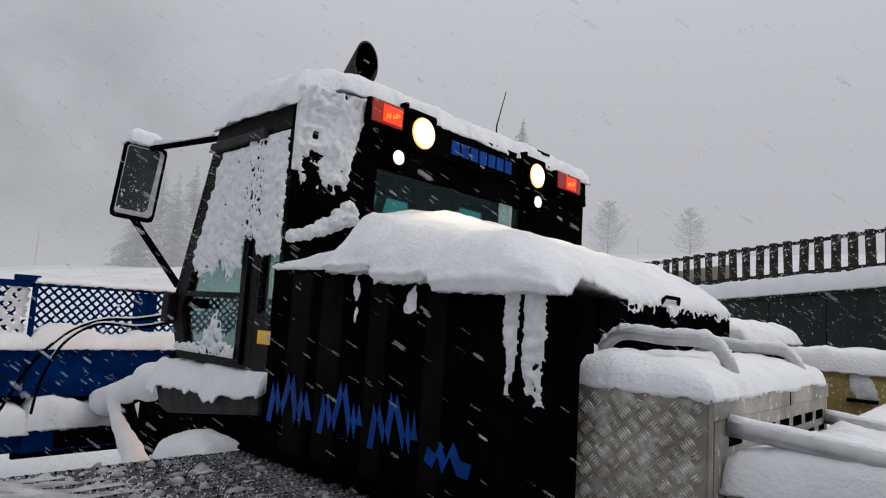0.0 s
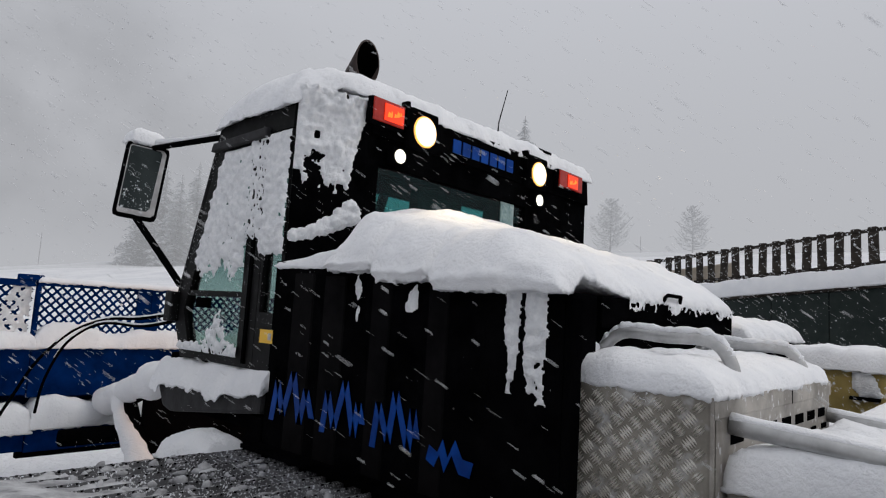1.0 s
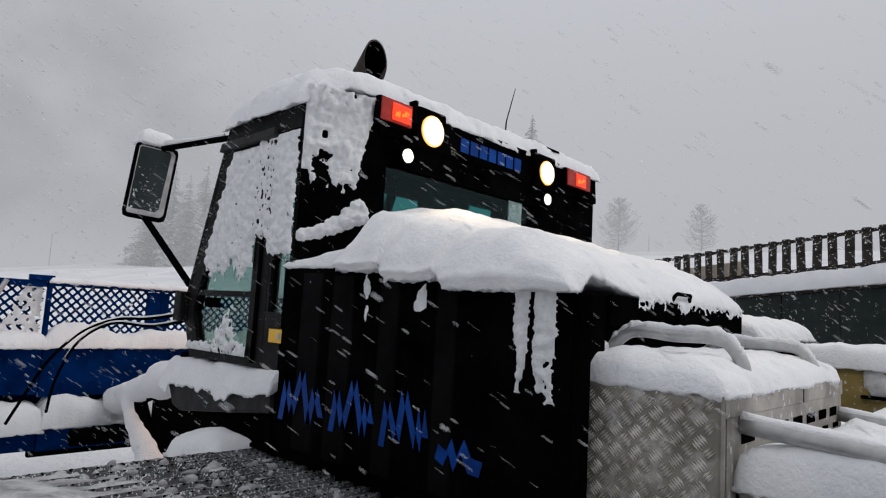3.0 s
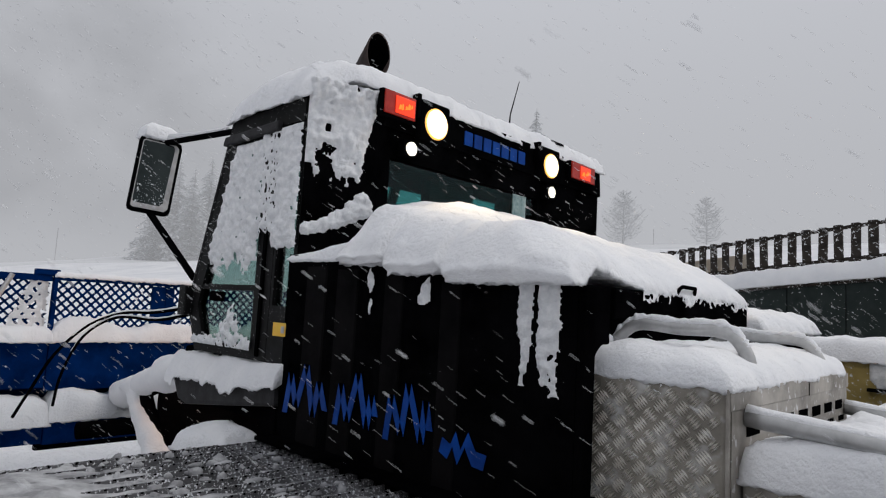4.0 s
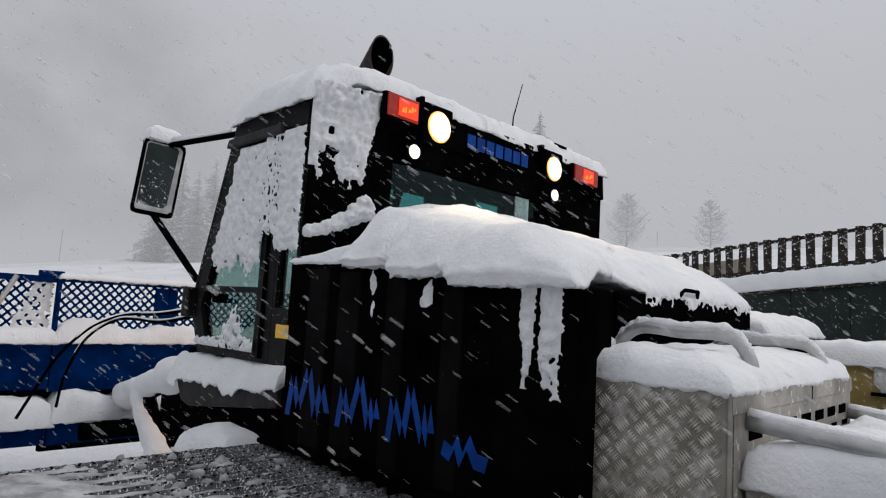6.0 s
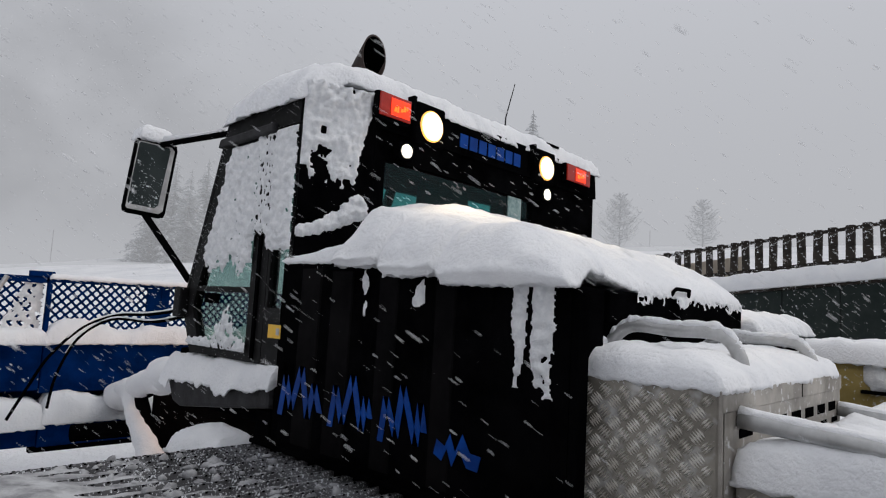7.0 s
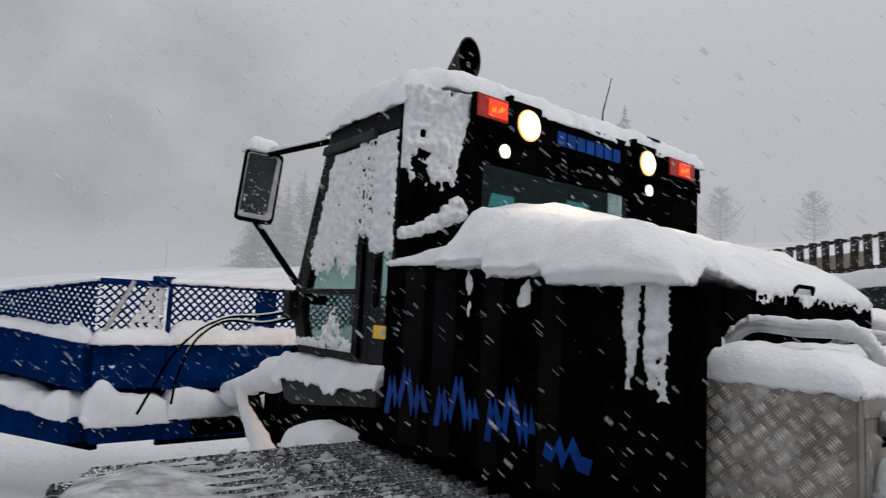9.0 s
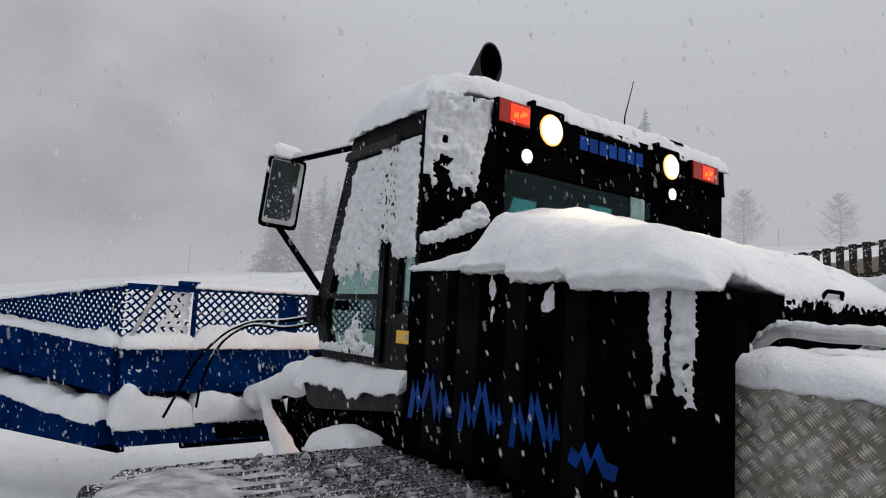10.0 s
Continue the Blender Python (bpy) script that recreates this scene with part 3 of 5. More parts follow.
def build_mirror():
    mx, my, mz = 1.48, 3.74, 2.185
    mir = part("wing_mirror", bmesh.new(), BLACK_CLEAN, groomer, "large black wing mirror with snow on its glass")
    shell = bmesh.new()
    add_box(shell, -0.118, 0.116, -0.02, 0.07, -0.222, 0.222, 0.034)
    m = pose(mx, my, mz, 4, 5, -18)
    bmesh.ops.transform(shell, matrix=m, verts=shell.verts)
    old = mir.data
    mir.data = mesh_of("wing_mirror", shell, BLACK_CLEAN)
    bpy.data.meshes.remove(old)
    rim = frame_bm([(-0.088, -0.198), (0.080, -0.198), (0.098, -0.180), (0.098, 0.180), (0.080, 0.198), (-0.088, 0.198), (-0.098, 0.188), (-0.098, -0.188)], [(-0.084, -0.170), (0.050, -0.170), (0.068, -0.152), (0.076, 0.178), (0.064, 0.192), (-0.084, 0.192), (-0.093, 0.184), (-0.093, -0.160)], "y", -0.026, -0.021)
    bmesh.ops.transform(rim, matrix=m, verts=rim.verts)
    part("rim", rim, CHROME, mir, "pale mirror rim")
    g = box(-0.094, 0.078, -0.0235, -0.0205, -0.175, 0.192)
    bmesh.ops.transform(g, matrix=m, verts=g.verts)
    part("mirror_glass", g, MIRROR, mir, "mirror glass, its dark reflection painted into the colour")
    part("upper_arm", tube([(XL + 0.02, 3.07, 2.385), (mx + 0.02, my + 0.02, mz + 0.20)], 0.017, 8), BLACK_CLEAN, mir)
    part("lower_arm", tube([(XL + 0.02, 3.42, 1.60), (1.57, 3.52, 1.72), (mx, my + 0.03, mz - 0.21)], 0.019, 8), BLACK_CLEAN, mir)
    u = m.to_3x3() @ Vector((1, 0, 0)) * 0.155
    v = m.to_3x3() @ Vector((0, 0, 1)) * 0.30
    o = m @ Vector((-0.087, -0.027, -0.188))
    crust("mirror_snow", "wet snow stuck to the mirror glass", o, u, v, lambda a, b: 0.6 * ns(a * 40, b * 40, 4) + 0.9 * ns(a * 150, b * 150, 6) - 0.28 - 1.6 * max(0.0, b - 0.12) > 0, 0.004, 0.004, 4, m.to_3x3() @ Vector((0, -1, 0)))
    snow_pad("mirror_snow", "rounded snow cap on the wing mirror", mx - 0.095, mx + 0.115, my - 0.045, my + 0.09, lambda x, y: mz + 0.222 - 0.35 * (x - mx) * 0.2, 0.095, 0.008, 0.085, 0.006, 3.3, 0.008)
    ob = part("arm_snow", tube([(1.60, 3.15, 2.405), (1.57, 3.4, 2.408), (mx + 0.05, my - 0.06, mz + 0.225)], [0.010, 0.014, 0.03], 8), SNOW, None, "", True)
    tagged(ob, "thin line of snow along the mirror arm", "snow", kind="stuff")


def build_engine_deck():
    part("engine_cover", box(1.68, 3.32, 1.10, 2.18, 1.0, 1.61, 0.05), BLACK, groomer, "black rounded engine cover")
    part("cover_edge", box(2.0, 3.335, 1.062, 1.14, 1.50, 1.612, 0.008), BLACK, groomer, "black folded cover edge")
    part("deck_plate", box(1.66, 4.35, 0.62, 2.18, 0.86, 0.99), BLACK_CLEAN, groomer)
    part("deck_cover", box(3.36, 4.30, 1.0, 2.15, 1.0, 1.50, 0.04), BLACK, groomer, "black side cover under snow")
    part("grab_handle", tube([(2.48, 1.075, 1.585), (2.51, 1.055, 1.64), (2.52, 1.05, 1.648), (2.65, 1.05, 1.648), (2.66, 1.055, 1.64), (2.68, 1.075, 1.585)], 0.008, 6), BLACK_CLEAN, groomer, "small black grab handle")
    # folded side panel with upright flutes
    ys = [2.46, 2.39, 2.12, 2.10, 1.81, 1.79, 1.52, 1.50, 1.25, 1.23, 1.02, 0.97]
    xs = [1.60, 1.585, 1.588, 1.585, 1.588, 1.585, 1.588, 1.585, 1.588, 1.585, 1.588, 1.605]
    bm = bmesh.new()
    cols = []
    for x, y in zip(xs, ys):
        top = 1.60 + 0.076 * (y - 0.97)
        cols.append([bm.verts.new(p) for p in ((x, y, 0.72), (x, y, top), (x + 0.05, y, top), (x + 0.05, y, 0.72))])
    for a, b in zip(cols, cols[1:]):
        for k in range(4):
            bm.faces.new((a[k], a[(k + 1) % 4], b[(k + 1) % 4], b[k]))
    bm.faces.new(cols[0])
    bm.faces.new(cols[-1][::-1])
    panel = part("side_panel", bm, BLACK, groomer, "tall black folded side panel with blue zigzag marks")
    # Strips paler than the panel, standing in for its lit fold facets.
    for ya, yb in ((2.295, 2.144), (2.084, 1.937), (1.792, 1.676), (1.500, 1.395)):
        part("lit_fold", prism([(1.592, ya), (1.5815, ya - 0.010), (1.5815, yb + 0.010), (1.592, yb)], "z", 0.74, 1.585 + 0.06 * (yb - 0.97)), LIT_FOLD, panel, "upright strip, paler for the light on the panel's fold")
    part("panel_post", box(1.60, 1.66, 0.94, 0.968, 0.72, 1.585, 0.008), BLACK_CLEAN, groomer)
    part("panel_return", box(1.655, 1.80, 0.975, 1.0, 0.72, 1.60), BLACK_CLEAN, groomer)
    # Black strip added in place of shadow where the bars meet the panel.
    part("shadow_strip", box(1.50, 1.583, 0.3, 2.47, 0.905, 0.925, 0.006), BLACK_CLEAN, groomer, "black strip standing in for shadow over the track's edge")
    part("lower_skirt", box(1.62, 1.70, 0.4, 2.6, 0.45, 0.85), BLACK_CLEAN, groomer)

    def zigzag(shape, fat, lift=0.0):
        z_bm = bmesh.new()
        rows = []
        for y, z in shape:
            w = fat
            rows.append([z_bm.verts.new(p) for p in ((1.579, y + w, z + w * lift), (1.579, y - w, z - w * lift), (1.5805, y - w, z - w * lift), (1.5805, y + w, z + w * lift))])
        for a, b in zip(rows, rows[1:]):
            for k in range(4):
                z_bm.faces.new((a[k], a[(k + 1) % 4], b[(k + 1) % 4], b[k]))
        z_bm.faces.new(rows[0])
        z_bm.faces.new(rows[-1][::-1])
        part("zigzag_mark", z_bm, LOGO, panel, "blue zigzag mark")
    zigzag([(2.375, 1.03), (2.345, 1.20), (2.295, 1.06), (2.235, 1.245), (2.175, 1.04), (2.142, 1.185), (2.095, 1.075)], 0.0175)
    zigzag([(2.025, 1.035), (2.000, 1.195), (1.952, 1.055), (1.898, 1.245), (1.835, 1.045), (1.816, 1.175), (1.790, 1.10)], 0.0155)
    zigzag([(1.728, 1.03), (1.708, 1.19), (1.648, 1.055), (1.622, 1.24), (1.548, 1.045), (1.533, 1.19), (1.510, 1.095)], 0.0145)
    zigzag([(1.455, 1.062), (1.418, 1.045), (1.397, 1.088), (1.373, 1.035), (1.344, 1.095), (1.311, 1.042), (1.266, 1.038)], 0.006, -4.0)


def tread_bm(w, h, pitch, at):
    """Five-bar tread pattern over a w x h plate; at(u, v, d) places a point d proud of it."""
    bm = bmesh.new()
    n = int((w + h) * 0.71 / pitch) + 2
    r = math.sqrt(0.5)
    for i in range(-n, n + 1):
        for j in range(-n, n + 1):
            cu, cv = w / 2 + (i - j) * pitch * r, h / 2 + (i + j) * pitch * r
            if not (-pitch < cu < w + pitch and -pitch < cv < h + pitch):
                continue
            d = Vector((r, r)) if (i + j) % 2 else Vector((-r, r))
            n_dir = Vector((-d.y, d.x))
            for k in (-2, -1, 0, 1, 2):
                c = Vector((cu, cv)) + n_dir * (k * pitch * 0.185)
                l = pitch * (0.45 if abs(k) < 2 else 0.38)
                a, b = c - d * l, c + d * l
                s = n_dir * pitch * 0.056
                if min(a.x, b.x) < 0.005 or max(a.x, b.x) > w - 0.005 or min(a.y, b.y) < 0.005 or max(a.y, b.y) > h - 0.005:
                    continue
                mid = (a + b) / 2
                low = [bm.verts.new(at(p.x, p.y, 0.0003)) for p in (a, mid + s * 1.6, b, mid - s * 1.6)]
                hi = bm.verts.new(at(mid.x, mid.y, 0.0066))
                h1, h2 = (bm.verts.new(at(p.x, p.y, 0.0054)) for p in (a * 0.7 + mid * 0.3, b * 0.7 + mid * 0.3))
                bm.faces.new((low[0], low[1], hi, h1))
                bm.faces.new((low[0], h1, hi, low[3]))
                bm.faces.new((low[2], h2, hi, low[1]))
                bm.faces.new((low[2], low[3], hi, h2))
    return bm


def build_rear_box():
    x0, x1, y0, y1, z0, z1 = 1.70, 3.03, 0.585, 1.06, 0.62, 1.345
    chest = part("tool_chest", box(x0, x1, y0, y1, z0, z1, 0.012), CHEST, groomer, "aluminium tread-plate tool chest")
    part("tread_pattern", tread_bm(y1 - y0 - 0.022, z1 - z0 - 0.02, 0.0415, lambda u, v, d: (x0 - d, y1 - 0.014 - u, z0 + 0.01 + v)), TREAD, chest, "raised tread bars")["kind"] = "stuff"
    part("front_sheet", box(x0 + 0.02, x1 - 0.01, y0 - 0.003, y0 - 0.0008, z0 + 0.02, 1.284), ALU, chest, "plain aluminium front sheet")
    part("lid_lip", box(x0 - 0.006, x1 + 0.006, y0 - 0.006, y0 - 0.001, 1.285, 1.34, 0.002), ALU, chest)
    for k in range(7):
        x = 1.83 + k * 0.166
        part("vent_slot", box(x, x + 0.105, y0 - 0.0055, y0 + 0.004, 1.21, 1.243), BLACK_CLEAN, chest, "dark vent slot")
        part("lower_slot", box(x + 0.05, x + 0.13, y0 - 0.0055, y0 + 0.004, 1.165, 1.183), BLACK_CLEAN, chest, "dark vent slot")
    part("lip_seam", box(2.44, 2.446, y0 - 0.0075, y0 - 0.006, 1.285, 1.34), BLACK_CLEAN, chest)
    part("corner_trim", box(x0 - 0.006, x0 + 0.004, y0 - 0.006, y0 + 0.004, z0, z1 - 0.002, 0.003), ALU, chest)
    for x, ya, yb, z in ((2.02, 1.06, 0.64, 1.49), (2.86, 1.06, 0.64, 1.465)):
        pts = smooth_path([(x - 0.02, ya, 1.34), (x - 0.02, ya, z - 0.07), (x - 0.01, ya - 0.07, z), (x, (ya + yb) / 2, z - 0.005), (x, yb + 0.06, z - 0.01), (x, yb, z - 0.08), (x, yb, 1.34)], 5)
        part("grab_rail", tube(pts, 0.021, 12), STEEL, chest, "galvanised tube rail dusted with snow", True)
        top = [a.lerp(b, f) + Vector((0, 0, 0.02)) for a, b in zip(pts[5:25], pts[6:26]) for f in (0.0, 0.34, 0.67)]
        ob = part("rail_snow", tube(top, [0.008] + [0.014 + 0.008 * ns(k * 0.3, x) + 0.006 * ns(k * 1.1, x, 4) for k in range(len(top) - 2)] + [0.008], 8), SNOW, None, "", True)
        tagged(ob, "strip of snow lying on the tube rail", "snow", kind="stuff")


def build_rear_deck():
    part("rear_deck", box(1.78, 4.2, -1.0, 0.575, 0.84, 1.115, 0.01), ALU, groomer, "tread-plate rear deck under snow")
    part("deck_tread", tread_bm(1.5, 0.23, 0.041, lambda u, v, d: (1.78 - d, 0.56 - u, 0.87 + v)), TREAD, groomer)["kind"] = "stuff"
    for x, z0, z1 in ((1.825, 1.262, 1.155), (2.98, 1.205, 1.13)):
        pts = [(x, 0.58, z0), (x + 0.003, 0.2, z0 - 0.03), (x, -0.6, z1), (x, -0.95, z1 - 0.1)]
        part("deck_rail", tube(smooth_path(pts, 5), 0.024, 12), STEEL, groomer, "long galvanised deck rail", True)
        ob = part("rail_snow", tube([(a + 0.003, b, c + 0.014) for a, b, c in smooth_path(pts[:3], 6)], [0.020 + 0.007 * ns(q * 0.5, x) for q in range(13)], 10), SNOW, None, "", True)
        tagged(ob, "thick snow lying along the deck rail", "snow", kind="stuff")
        part("rail_post", tube([(x, -0.6, 1.115), (x, -0.6, z1)], 0.022, 10), STEEL, groomer)


def track_point(s):
    """Along the track's loop, from the rear of its top run: place and turn in the (y, z) plane."""
    r, ya, yb, zt = 0.40, -0.75, 2.44, 0.86
    top = yb - ya
    arc = math.pi * r
    if s < top:
        return ya + s, zt - 0.02 * math.sin(math.pi * s / top), 0.0
    s -= top
    if s < arc:
        a = s / r
        return yb + r * math.sin(a), zt - r + r * math.cos(a), -a
    s -= arc
    if s < top:
        return yb - s, zt - 2 * r, math.pi
    a = (s - top) / r
    return ya - r * math.sin(a), zt - r - r * math.cos(a), math.pi - a


def build_track(dx, full):
    length = 2 * 3.19 + 2 * math.pi * 0.40
    tr = part("track", bmesh.new(), RUBBER, groomer, "rubber-belted crawler track packed with snow")
    bm = bmesh.new()
    n = 120
    for x0, x1 in ((0.36, 0.60), (0.66, 0.90), (0.96, 1.20), (1.26, 1.565)):
        rings = []
        for k in range(n):
            y, z, a = track_point(length * k / n)
            ny, nz = math.sin(-a), math.cos(a)
            rings.append([bm.verts.new(p) for p in ((x0 + dx, y, z), (x1 + dx, y, z), (x1 + dx, y - ny * 0.02, z - nz * 0.02), (x0 + dx, y - ny * 0.02, z - nz * 0.02))])
        for k in range(n):
            a, b = rings[k], rings[(k + 1) % n]
            for q in range(4):
                bm.faces.new((a[q], a[(q + 1) % 4], b[(q + 1) % 4], b[q]))
    old = tr.data
    tr.data = mesh_of("track", bm, RUBBER)
    bpy.data.meshes.remove(old)
    count = 102 if full else 36
    bar = bmesh.new()
    add_prism(bar, [(-0.026, 0.0), (0.026, 0.0), (0.020, 0.012), (0.008, 0.015), (0.004, 0.038), (-0.004, 0.038), (-0.008, 0.015), (-0.020, 0.012)], "x", 0.47, 1.572)
    plain = len(bar.faces)
    if full:
        for k in range(24):
            add_box(bar, 0.49 + k * 0.044 + 0.012 * ns(k * 1.7, 3), 0.498 + k * 0.044 + 0.016 * ns(k * 1.7, 3), -0.0065, -0.0035, 0.034, 0.0392)
    for i, f in enumerate(bar.faces):
        f.material_index = 1 if i >= plain else 0
    me = mesh_of("grouser", bar, BAR)
    me.materials.append(BLACK_CLEAN)
    for k in range(count):
        y, z, a = track_point(length * k / count)
        g = new("grouser", me)
        g.parent = tr
        g.matrix_basis = Matrix.Translation((dx + 0.018 * math.sin(k * 2.4), y, z)) @ Matrix.Rotation(a, 4, "X")
    for y in (-0.7, 0.15, 1.0, 1.85, 2.6):
        part("road_wheel", tube([(0.5 + dx, y, 0.45), (1.4 + dx, y, 0.45)], 0.32, 20), BLACK_CLEAN, tr)
    if not full:
        return
    def belt_z(x, y):
        return 0.862 if y < 2.44 else 0.46 + math.sqrt(max(0.004, 0.402 ** 2 - (y - 2.44) ** 2))
    def packed(x, y):
        outer = 1 - max(0.0, min(1.0, (x - 0.45) / 0.75))
        corner = max(0.0, min(1.0, (math.hypot(max(0.0, 0.85 - x), max(0.0, y - 2.0)) - 0.45) / 0.2))
        buried = 0.018 * max(0.0, min(1.0, (0.95 - x) / 0.35)) * max(0.0, min(1.0, (y - 1.75) / 0.35))
        return 0.020 + buried + 0.036 * outer + 0.012 * ns(x * 7, y * 7, 3) + 0.008 * ns(x * 3, y * 26, 6) - 0.05 * corner
    snow_pad("track_snow", "grey packed snow filling the track between its bars", 0.29, 1.50, 0.9, 2.80, lambda x, y: belt_z(x, y) - 0.02, packed, 0.014, 0.06, 0.010, 61, 0.02, mat=SLUSH, lay=lambda x, y: (x + 0.42 * max(0.0, 0.95 - x) * min(1.0, max(0.0, (y - 2.0) / 0.8)) ** 2, y))
    rng = random.Random(5)
    bm = bmesh.new()
    for k in range(360):
        s = rng.uniform(1.5, 3.35)
        x = rng.uniform(0.55, 1.5) if rng.random() < 0.5 else rng.choice((0.63, 0.93, 1.23)) + rng.uniform(-0.05, 0.05)
        y, z, a = track_point(s)
        ny, nz = -math.sin(a), math.cos(a)
        w, l, h = rng.uniform(0.006, 0.03), rng.uniform(0.008, 0.022), rng.uniform(0.005, 0.014) * (1.9 if rng.random() < 0.12 else 1.0)
        b = bmesh.ops.create_icosphere(bm, subdivisions=2, radius=1.0)["verts"]
        for v in b:
            v.co *= 1 + 0.6 * ns(v.co.x * 1.7 + k * 3.1, v.co.y * 1.7, v.co.z * 1.7)
        bmesh.ops.transform(bm, matrix=Matrix.Translation((x, y + ny * 0.026, z + nz * 0.026)) @ Matrix.Rotation(a, 4, "X") @ Matrix.Diagonal((w, l, h, 1)), verts=b)
    ob = part("track_snow", bm, SLUSH, None, "", True)
    tagged(ob, "clods of snow caught between the track bars", "snow", kind="stuff")


def build_step():
    part("fender", prism([(2.475, 1.035), (3.33, 0.93), (3.42, 0.95), (3.53, 1.11), (2.475, 1.145)], "x", 1.585, 1.9, 0.02), FENDER, groomer, "dark grey plastic step fender")
    part("fender_bracket", box(1.60, 1.66, 2.48, 2.60, 0.78, 1.02, 0.01), BLACK_CLEAN, groomer)
    snow_pad("step_snow", "thick soft snow on the entry step", 1.55, 1.66, 2.435, 3.56, lambda x, y: 1.145 - 0.033 * (y - 2.475) - min(1.0, max(0.15, (y - 2.5) / 0.2)) * (0.7 + 1.9 * max(0, ns(y * 5, 2.2) + 0.2) + 1.2 * max(0, ns(y * 17, 5.2))) * max(0, 1.60 - x), lambda x, y: 0.055 + 0.75 * max(0, x - 1.57) + 0.03 * ns(y * 5, 1.1), 0.010, 0.045, 0.016, 7.1, 0.016, edges="nwe")
    snow_pad("track_snow_mound", "mound of snow between track and fender", 1.36, 1.64, 2.52, 2.98, lambda x, y: 0.80 + 0.03 * ns(x * 5, y * 5), 0.125, 0.016, 0.15, 0.015, 1.4, 0.02)
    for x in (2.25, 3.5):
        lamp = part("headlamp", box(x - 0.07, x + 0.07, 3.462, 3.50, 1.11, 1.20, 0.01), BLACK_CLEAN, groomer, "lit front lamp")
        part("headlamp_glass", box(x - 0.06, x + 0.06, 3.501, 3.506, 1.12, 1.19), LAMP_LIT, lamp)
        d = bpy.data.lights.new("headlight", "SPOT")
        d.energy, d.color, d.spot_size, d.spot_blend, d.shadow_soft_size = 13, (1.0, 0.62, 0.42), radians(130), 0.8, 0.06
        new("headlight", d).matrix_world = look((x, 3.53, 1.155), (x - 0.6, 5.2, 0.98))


build_cab()
build_rear_lamps()
build_roof_fittings()
build_engine_deck()
build_rear_box()
build_rear_deck()
build_track(0.0, True)
build_track(3.76, False)
build_mirror()
build_step()


# ---- snow lying on the groomer ----
def hood_base(x, y):
    return 1.618 + 0.055 * (y - 1.0) + 0.045 * min(1.0, max(0.0, (2.22 - x) / 0.3)) * min(1.0, max(0.0, (1.5 - y) / 0.3))


def hood_thick(x, y):
    k = min(1, max(0, (y - 1.05) / 1.0))
    corner = min(1.0, max(0.0, (2.12 - y) / 0.30 + max(0.0, x - 1.58) / 0.34))
    corner = corner * corner * (3 - 2 * corner)
    ridge = 0.018 * math.exp(-((y - 1.30 - 0.1 * x + 0.2) / 0.05) ** 2) * min(1, max(0, x - 2.1))
    side = min(1.0, max(0.0, (x - 1.545) / 0.42))
    side = math.sqrt(1 - (1 - side) ** 2) ** 0.9
    return side * (0.10 + 0.255 * k ** 0.9 - 0.075 * k * math.exp(-((x - 1.86) / 0.26) ** 2) - 0.01 * max(0.0, x - 2.2)) * (0.12 + 0.88 * corner) + ridge


def heap_z(x, y):
    k = min(1.0, max(0.0, (y - 1.06) / 0.28))
    return hood_base(x, y) + hood_thick(x, y) * math.sqrt(1 - (1 - k) ** 2)


def hood_rim(y):
    """Underside of the overhang along the side panel: three tongues, each hanging lower than the one before."""
    for tip, end, z in ((2.03, 1.745, 1.668), (1.745, 1.455, 1.633), (1.455, 0.5, 1.604)):
        if y > end:
            k = min(1.0, max(0.0, (tip - y) / 0.04))
            return z + 0.030 * (1 - math.sqrt(1 - (1 - k) ** 2)) + 0.010 * min(1.0, max(0.0, (0.16 - (y - end)) / 0.16)) ** 2 + 0.007 * ns(y * 22, 1.7), k, min(1.0, max(0.0, (tip - y) / 0.11))
    return 1.70, 0.0, 1.0


